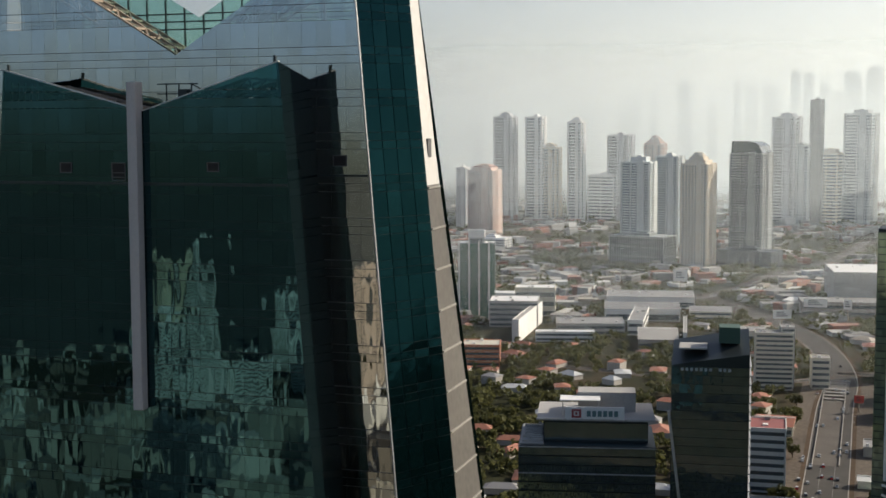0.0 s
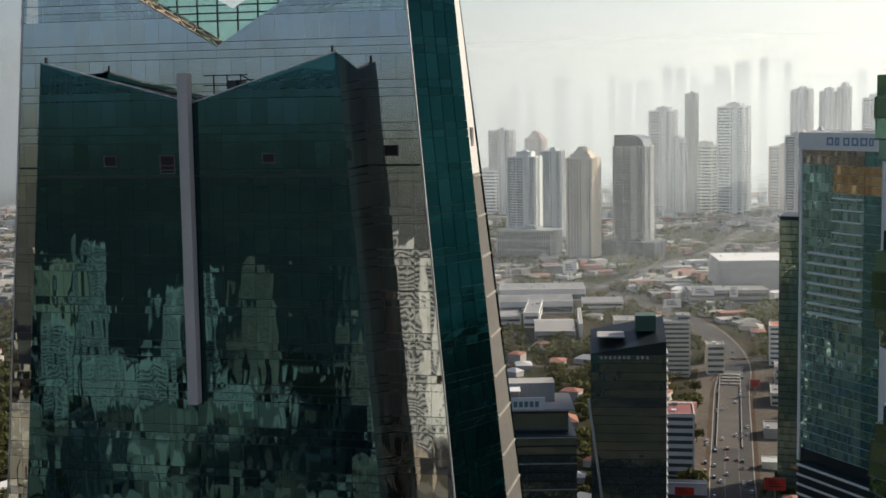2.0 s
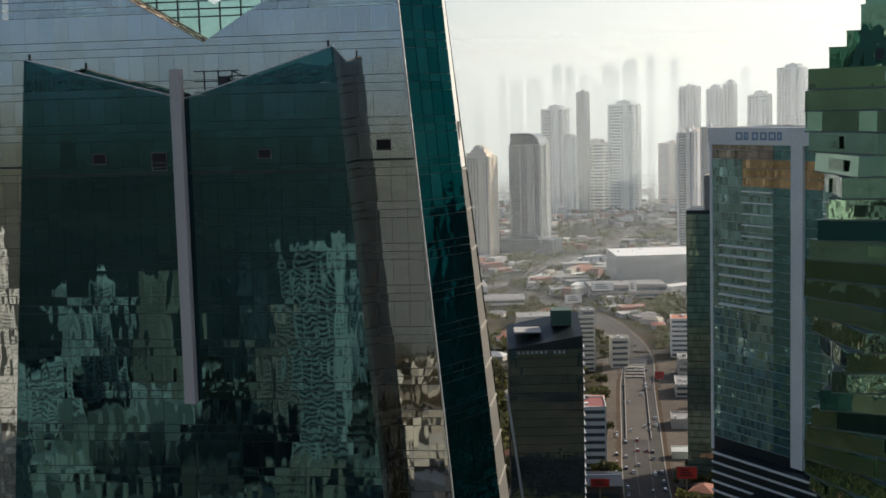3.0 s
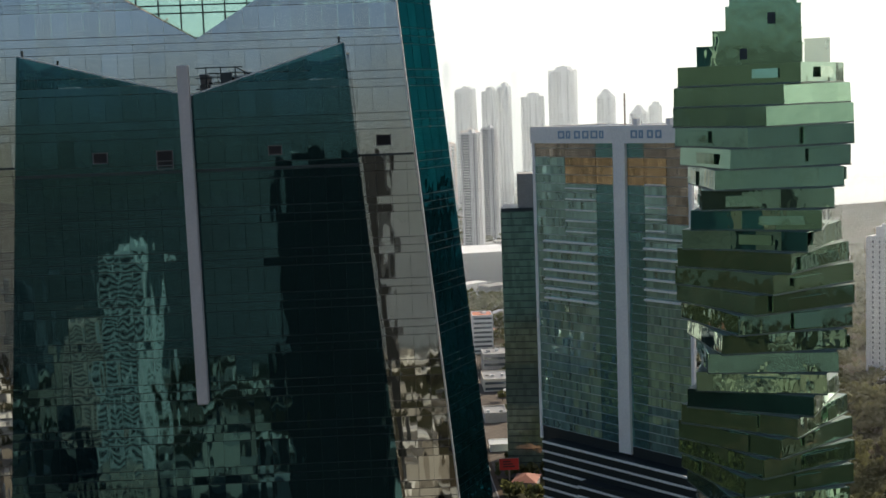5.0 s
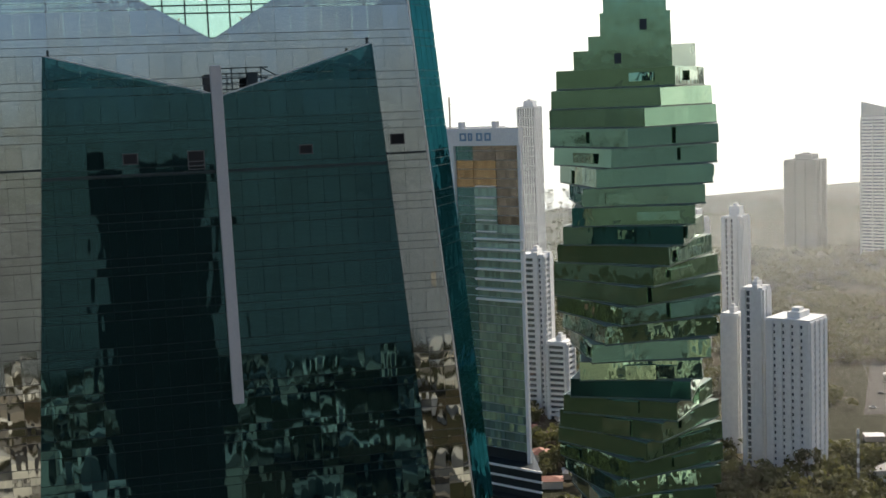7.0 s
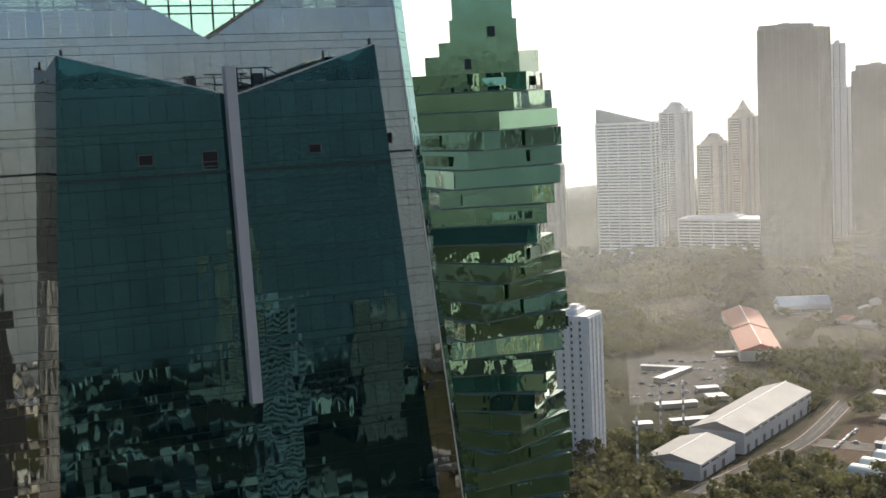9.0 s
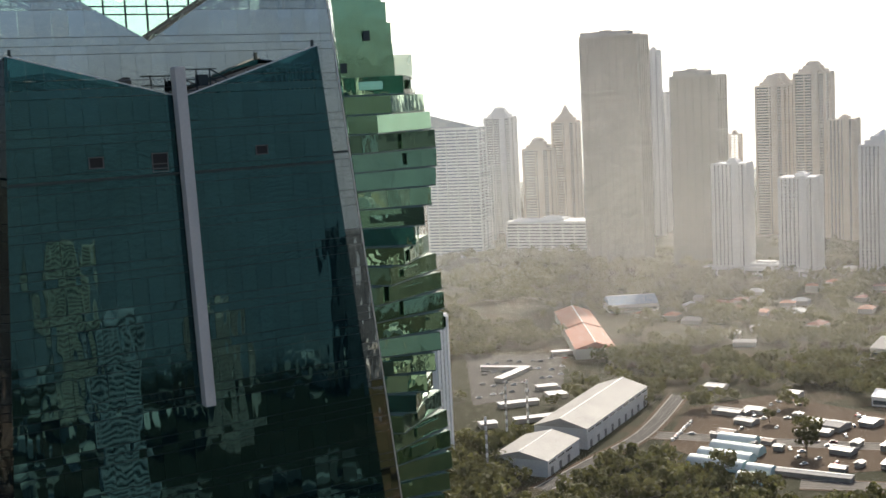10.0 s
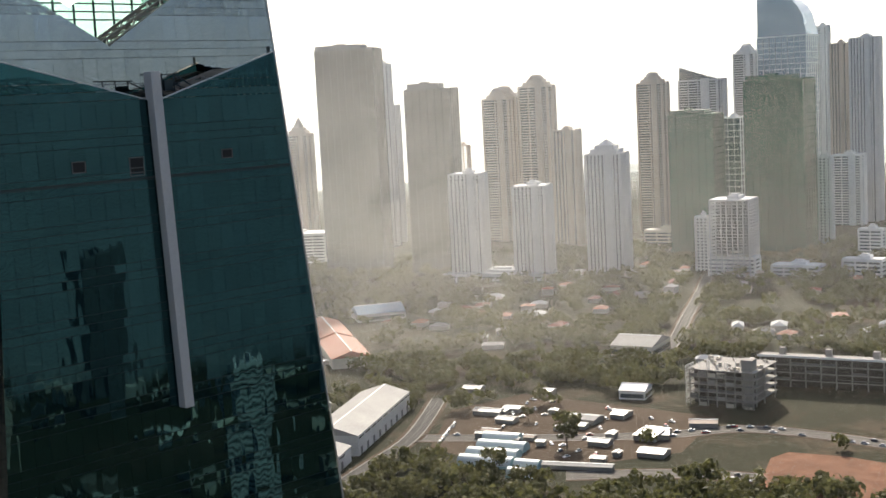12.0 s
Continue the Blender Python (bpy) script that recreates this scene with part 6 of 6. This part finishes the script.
def car_mat():
    m = mat("car paint", (0.5, 0.5, 0.5), 0.25, 0.3, vary=0.03)
    n, l = m.node_tree.nodes, m.node_tree.links
    info, ramp = n.new("ShaderNodeObjectInfo"), n.new("ShaderNodeValToRGB")
    ramp.color_ramp.interpolation = "CONSTANT"
    e = ramp.color_ramp.elements
    e[0].color, e[1].color, e[1].position = (0.7, 0.7, 0.7, 1), (0.06, 0.06, 0.07, 1), 0.55
    x = e.new(0.78)
    x.color = (0.35, 0.36, 0.38, 1)
    x = e.new(0.93)
    x.color = (0.4, 0.03, 0.03, 1)
    l.new(info.outputs["Random"], ramp.inputs["Fac"]), l.new(ramp.outputs["Color"], n["Principled BSDF"].inputs["Base Color"])
    return m


M_CAR, M_TYRE = car_mat(), mat("tyre rubber", (0.02, 0.02, 0.02), 0.9)
first_car = make_car()
first_car.matrix_basis = pose(60, 520, 0.12)
random.seed(11)


def put_car(x, y, rz):
    copy_thing(first_car, pose(x, y, 0.13, 0, 0, rz))


def traffic(points, offs, n, lo=0.0, hi=1.0):
    line = bend(points)
    for _ in range(n):
        f = random.uniform(lo, hi) * (len(line) - 1.01)
        i = int(f)
        (ax, ay), (bx, by) = line[i], line[i + 1]
        d = Vector((bx - ax, by - ay)).normalized()
        o = random.choice(offs)
        put_car(ax + (bx - ax) * (f - i) + d.y * o, ay + (by - ay) * (f - i) - d.x * o, math.degrees(math.atan2(d.y, d.x)) - 90)


traffic(AVENUE, (-9.5, -5.8, -2.6, 2.6, 5.8, 9.5), 46, 0.12, 0.62)
traffic(AVENUE, (-14.5,), 14, 0.2, 0.55)
traffic([(-153, 1224), (-78, 1337), (-42, 1496), (25, 1690)], (-7, -3.5, 3.5, 7), 22)
traffic([(490, 345), (525, 302), (562, 268), (572, 191)], (-4, 4), 24)
traffic([(470, 245), (496, 157)], (-4, 0.5, 4), 14)
for i in range(15):
    put_car(441 + i * 2.5 + random.gauss(0, 0.4), 402 + i * 1.6, -60 + random.gauss(0, 6))
for i in range(40):
    put_car(random.uniform(455, 560), random.uniform(305, 425), random.uniform(0, 180))

bm = bmesh.new()
prism(bm, [(407, 553), (472, 540), (552, 644), (496, 692)], 0.05, 0.1)
tagged(part("pavement_lot", bm, M_ASPH), "worn asphalt car park beside the school", "car park", kind="structure")
BLOCKED.append((420, 535, 548, 675))
for x, y, w, d, rz in ((472, 637, 36, 5, -50), (459, 593, 40, 6, 25), (541, 640, 18, 6, -25), (461, 554, 14, 7, -20), (452, 530, 13, 10, -20), (398, 494, 30, 6, -18), (376, 499, 10, 8, -20), (414, 532, 26, 7, -18)):
    block("car_port", x, y, w, d, 3.2, rz, M_CONC, "low open car port with pale metal roof", M_WHITE, cat="shed", gable=0.4)
for i in range(32):   # parked in the car park
    u, v = (i % 8 + 0.5) / 8 + random.gauss(0, 0.02), (i // 8 + 0.5) / 4 + random.gauss(0, 0.03)
    put_car(407 + 65 * u + 84 * v, 553 - 13 * u + 112 * v - 15 * u * v, 55 + random.gauss(0, 5))

# ---- low houses ----
random.seed(21)
M_HOUSE = mat("faded house wall", (0.5, 0.46, 0.4), 0.85, grime=0.15, rand=0.3)


def pick_mat(name, stops, rough=0.8, source="object"):
    """One of several colours for each object, or for each island of a joined mesh."""
    m = mat(name, (0.5, 0.5, 0.5), rough, vary=0.15)
    n, l = m.node_tree.nodes, m.node_tree.links
    ramp = n.new("ShaderNodeValToRGB")
    ramp.color_ramp.interpolation = "CONSTANT"
    e = ramp.color_ramp.elements
    e[0].color = (*stops[0][1], 1)
    e[1].position, e[1].color = stops[1][0], (*stops[1][1], 1)
    for p, c in stops[2:]:
        e.new(p).color = (*c, 1)
    if source == "object":
        l.new(n.new("ShaderNodeObjectInfo").outputs["Random"], ramp.inputs["Fac"])
    else:
        l.new(n.new("ShaderNodeNewGeometry").outputs["Random Per Island"], ramp.inputs["Fac"])
    l.new(ramp.outputs["Color"], n["Principled BSDF"].inputs["Base Color"])
    return m


ROOF_STOPS = [(0, (0.32, 0.13, 0.08)), (0.35, (0.24, 0.1, 0.07)), (0.5, (0.5, 0.5, 0.48)), (0.75, (0.26, 0.25, 0.24)), (0.9, (0.42, 0.36, 0.28))]
M_HROOF = pick_mat("house roofs", ROOF_STOPS)
LOW_STOPS = [(0, (0.4, 0.385, 0.35)), (0.3, (0.28, 0.13, 0.09)), (0.5, (0.22, 0.21, 0.195)), (0.7, (0.33, 0.29, 0.23)), (0.88, (0.58, 0.57, 0.54))]
M_LOW = pick_mat("low town roofs and walls", LOW_STOPS, source="island")
M_LOWPALE = pick_mat("pale town walls", [(0, (0.42, 0.4, 0.34)), (0.3, (0.26, 0.24, 0.2)), (0.55, (0.6, 0.58, 0.52)), (0.72, (0.16, 0.14, 0.11))], source="island")


def house_mesh(w, d, h, up):
    roof = bmesh.new()
    e = 0.6
    lo = [roof.verts.new(p) for p in ((-w / 2 - e, -d / 2 - e, h), (w / 2 + e, -d / 2 - e, h), (w / 2 + e, d / 2 + e, h), (-w / 2 - e, d / 2 + e, h))]
    r = max(0.0, (w - d) / 2)
    a, b = roof.verts.new((-r - 0.3, 0, h + up)), roof.verts.new((r + 0.3, 0, h + up))
    for f in ((lo[0], lo[1], b, a), (lo[1], lo[2], b), (lo[2], lo[3], a, b), (lo[3], lo[0], a), (lo[3], lo[2], lo[1], lo[0])):
        roof.faces.new(f)
    return mesh_of(box(-w / 2, w / 2, -d / 2, d / 2, 0, h), "wall"), mesh_of(roof, "roof")


HOUSES = [house_mesh(random.uniform(11, 20), random.uniform(8, 12), random.choice((3.4, 4, 6.4)), random.uniform(1.5, 3.2)) for _ in range(10)]
placed = 0
AV = bend(AVENUE)
HW = bend([(-250, 1250), (-153, 1224), (-78, 1337), (-42, 1496), (25, 1690), (70, 2000)])
low = bmesh.new()
tries = 0
while tries < 9000:
    tries += 1
    az, dist = radians(random.uniform(-37, 14)), 560 + 2600 * random.random() ** 1.6
    x, y = 60 + dist * math.sin(az), -130 + dist * math.cos(az)
    if not clear_of(x, y, 10) or near_line(x, y, AV, 24) or near_line(x, y, HW, 20) or y < 470:
        continue
    if dist < 1250 and placed < 240:
        if noise.noise((x * 0.01, y * 0.01, 0)) < -0.3:
            continue
        wme, rme = random.choice(HOUSES)
        t = thing("house", random.choice(("small house with a red tiled roof", "low house with a grey metal roof", "small pale house among trees")), "house", "low houses", (x, y, 0), radians(random.choice((8, 98, -20, 70)) + random.gauss(0, 6)))
        part("wall", wme, M_HOUSE, t)
        part("roof", rme, M_HROOF, t)
        BLOCKED.append((x - 9, x + 9, y - 9, y + 9))
        placed += 1
    elif dist >= 1150:
        if noise.noise((x * 0.005, y * 0.005, 3)) < -0.1:
            continue
        m = Matrix.Translation((x, y, 0)) @ Matrix.Rotation(random.uniform(0, 1.5), 4, "Z")
        w, d, h = random.uniform(9, 34), random.uniform(8, 20), random.choice((3.5, 4, 5, 7, 10))
        add_box(low, -w / 2, w / 2, -d / 2, d / 2, 0, h, m)
tagged(part("low_town", low, M_LOW), "distant low town of pale and reddish roofs", "houses", kind="stuff")

# ---- trees and woods ----
random.seed(33)
count = 0
woods = bmesh.new()


def wood_clump(x, y, r, broad=False):
    if broad:
        leaf_cloud(woods, r, (x, y, r * 0.7), 7, 17, r * 0.17)
    else:
        leaf_cloud(woods, r, (x, y, r * 0.75), 4, 8, r * 0.3)


STREET = [(720, 436), (762, 456), (850, 504), (950, 557), (1120, 650)]
kept = 0
while kept < 52:
    x, y = random.uniform(660, 1120), random.uniform(330, 760)
    if not clear_of(x, y, 12) or near_line(x, y, STREET, 20):
        kept += 0.02
        continue
    wme, rme = random.choice(HOUSES)
    t = thing("house", random.choice(("low house with a faded red roof among trees", "pale flat house half hidden by trees")), "house", "houses in the woods", (x, y, 0), radians(random.choice((-62, 28)) + random.gauss(0, 8)))
    part("wall", wme, M_HOUSE, t)
    part("roof", rme, M_HROOF, t)
    BLOCKED.append((x - 9, x + 9, y - 9, y + 9))
    kept += 1
for x, y, s in ((478, 338, 1.7), (470, 331, 1.3), (508, 392, 0.8)):
    tree(x, y, s, 1, "spreading tree in the yard")
for x, y, s in ((35, 638, 1.1), (32, 724, 0.9), (30, 770, 1.0), (90, 710, 0.8)):
    tree(x, y, s, 2, "round tree on a forecourt beside the avenue")
LINES = (STREET, [(440, 420), (490, 345), (525, 302), (562, 268), (572, 191), (560, 60)], [(430, 300), (470, 245), (496, 157), (500, 40)], [(330, 380), (380, 400), (440, 425), (520, 480)])
for _ in range(24000):
    side = random.random() < 0.5
    az = radians(random.uniform(-37, 18)) if side else radians(random.uniform(18, 76))
    dist = (430 + 2300 * random.random() ** 1.7) if side else (470 + 1150 * random.random() ** 1.05)
    x, y = (60 if side else -50) + dist * math.sin(az), -130 + dist * math.cos(az)
    yard = 405 < x < 590 and 270 < y < 445 or 478 < x < 640 and 80 < y < 320
    if not clear_of(x, y, 6) or near_line(x, y, AV, 17) or near_line(x, y, HW, 14) or (yard and random.random() < 0.96):
        continue
    if any(near_line(x, y, q, 11) for q in LINES):
        continue
    dens = noise.noise((x * 0.007, y * 0.007, 7)) + 0.5 * noise.noise((x * 0.025, y * 0.025, 2))
    if dens < ((-0.34 if dist < 1250 else -0.12) if side else -0.36):
        continue
    if dist < 700 and count < 210:
        tree(x, y, random.uniform(0.8, 1.5), random.randrange(4))
        count += 1
    else:
        if side:
            wood_clump(x, y, random.uniform(3.5, 8.0))
        elif random.random() < 0.58:
            wood_clump(x, y, random.uniform(4.5, 10.5), True)
for _ in range(11000):
    az, dist = radians(random.uniform(-36, 12)), random.uniform(620, 1900)
    x, y = 60 + dist * math.sin(az), -130 + dist * math.cos(az)
    if noise.noise((x * 0.012, y * 0.012, 5)) < -0.12 or not clear_of(x, y, 2) or near_line(x, y, AV, 17) or near_line(x, y, HW, 14):
        continue
    wood_clump(x, y, random.uniform(3.0, 6.5))
tagged(part("woods", woods, M_LEAF), "dark green woods and garden trees between buildings", "trees", kind="stuff")

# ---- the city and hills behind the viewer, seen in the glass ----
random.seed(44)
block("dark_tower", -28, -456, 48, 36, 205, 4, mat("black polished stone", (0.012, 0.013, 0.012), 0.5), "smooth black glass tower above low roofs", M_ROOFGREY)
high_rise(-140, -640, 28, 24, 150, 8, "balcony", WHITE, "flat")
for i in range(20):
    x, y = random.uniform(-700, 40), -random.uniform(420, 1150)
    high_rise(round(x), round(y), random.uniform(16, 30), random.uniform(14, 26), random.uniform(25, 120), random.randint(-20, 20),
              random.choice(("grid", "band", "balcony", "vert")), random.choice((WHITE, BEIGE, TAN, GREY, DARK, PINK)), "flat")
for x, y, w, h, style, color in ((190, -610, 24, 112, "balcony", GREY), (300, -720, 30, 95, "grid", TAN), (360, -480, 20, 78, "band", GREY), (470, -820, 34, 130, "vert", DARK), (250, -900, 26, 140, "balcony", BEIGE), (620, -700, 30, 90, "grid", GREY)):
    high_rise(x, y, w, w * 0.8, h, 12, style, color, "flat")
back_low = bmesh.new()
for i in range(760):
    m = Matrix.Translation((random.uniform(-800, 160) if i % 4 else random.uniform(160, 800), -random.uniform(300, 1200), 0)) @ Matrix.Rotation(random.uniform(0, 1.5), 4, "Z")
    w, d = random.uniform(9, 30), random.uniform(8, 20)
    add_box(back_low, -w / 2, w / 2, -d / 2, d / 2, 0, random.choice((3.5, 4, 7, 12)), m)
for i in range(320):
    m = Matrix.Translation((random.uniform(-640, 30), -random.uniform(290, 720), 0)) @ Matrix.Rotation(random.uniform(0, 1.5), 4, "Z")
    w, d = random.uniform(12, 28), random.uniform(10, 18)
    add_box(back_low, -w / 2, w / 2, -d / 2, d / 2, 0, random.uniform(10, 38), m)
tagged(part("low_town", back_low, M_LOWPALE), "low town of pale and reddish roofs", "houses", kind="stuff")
# hills assumed behind the viewer, kept dark so the glass mirrors dark
hills = bmesh.new()
n = 60
rows = []
for j in range(7):
    r = 1250 + 190 * j
    row = []
    for i in range(n + 1):
        a = radians(95 + 200 * i / n)
        h = (0, 40, 80, 120, 160, 185, 200)[j] * (0.7 + 0.6 * noise.noise((a * 3, j * 0.5, 1.0)))
        row.append(hills.verts.new((r * math.sin(a), r * math.cos(a), max(h, 0.4))))
    rows.append(row)
for a, b in zip(rows, rows[1:]):
    for i in range(n):
        hills.faces.new((a[i], a[i + 1], b[i + 1], b[i]))
bmesh.ops.recalc_face_normals(hills, faces=hills.faces)
tagged(part("backdrop_hills", hills, mat("wooded hills", (0.055, 0.06, 0.052), 0.95, vary=0.4, scale=0.05)), "dark wooded hills beyond the city", "hills", kind="structure")


def mirror_veil(r, top):
    """Unseen dark sheet added to grade the mirrored sky; dissolves upwards and towards the sun."""
    m = bpy.data.materials.new("dark veil for reflections")
    m.use_nodes = True
    n, l = m.node_tree.nodes, m.node_tree.links
    n.remove(n["Principled BSDF"])
    geo, sep, hi, east, mul = (n.new("ShaderNode" + k) for k in ("NewGeometry", "SeparateXYZ", "MapRange", "MapRange", "Math"))
    l.new(geo.outputs["Position"], sep.inputs[0])
    hi.interpolation_type = east.interpolation_type = "SMOOTHSTEP"
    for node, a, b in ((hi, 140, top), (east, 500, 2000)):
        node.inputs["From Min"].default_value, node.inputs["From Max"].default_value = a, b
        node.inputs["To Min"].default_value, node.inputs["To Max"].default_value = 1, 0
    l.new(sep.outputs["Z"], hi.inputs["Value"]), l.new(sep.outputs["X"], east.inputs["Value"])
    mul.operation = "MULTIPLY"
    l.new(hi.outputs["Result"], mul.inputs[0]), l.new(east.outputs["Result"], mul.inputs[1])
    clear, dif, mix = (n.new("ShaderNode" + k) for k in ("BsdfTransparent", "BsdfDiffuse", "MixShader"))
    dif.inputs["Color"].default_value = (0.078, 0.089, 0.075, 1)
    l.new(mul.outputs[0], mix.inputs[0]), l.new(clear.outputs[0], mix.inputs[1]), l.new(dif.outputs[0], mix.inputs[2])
    l.new(mix.outputs[0], n["Material Output"].inputs["Surface"])
    bm = bmesh.new()
    lo, hi_ = [], []
    for i in range(181):
        a = radians(100 + 195 * i / 180)
        lo.append(bm.verts.new((r * math.sin(a), r * math.cos(a), 0.5)))
        hi_.append(bm.verts.new((r * math.sin(a), r * math.cos(a), top)))
    for i in range(180):
        bm.faces.new((lo[i], lo[i + 1], hi_[i + 1], hi_[i]))
    tagged(part("backdrop_mirror_veil", bm, m), "added dark veil behind the viewer for the glass to mirror", "hills", kind="structure")


# darkens the glass's reflections towards the horizon
mirror_veil(2450, 640)
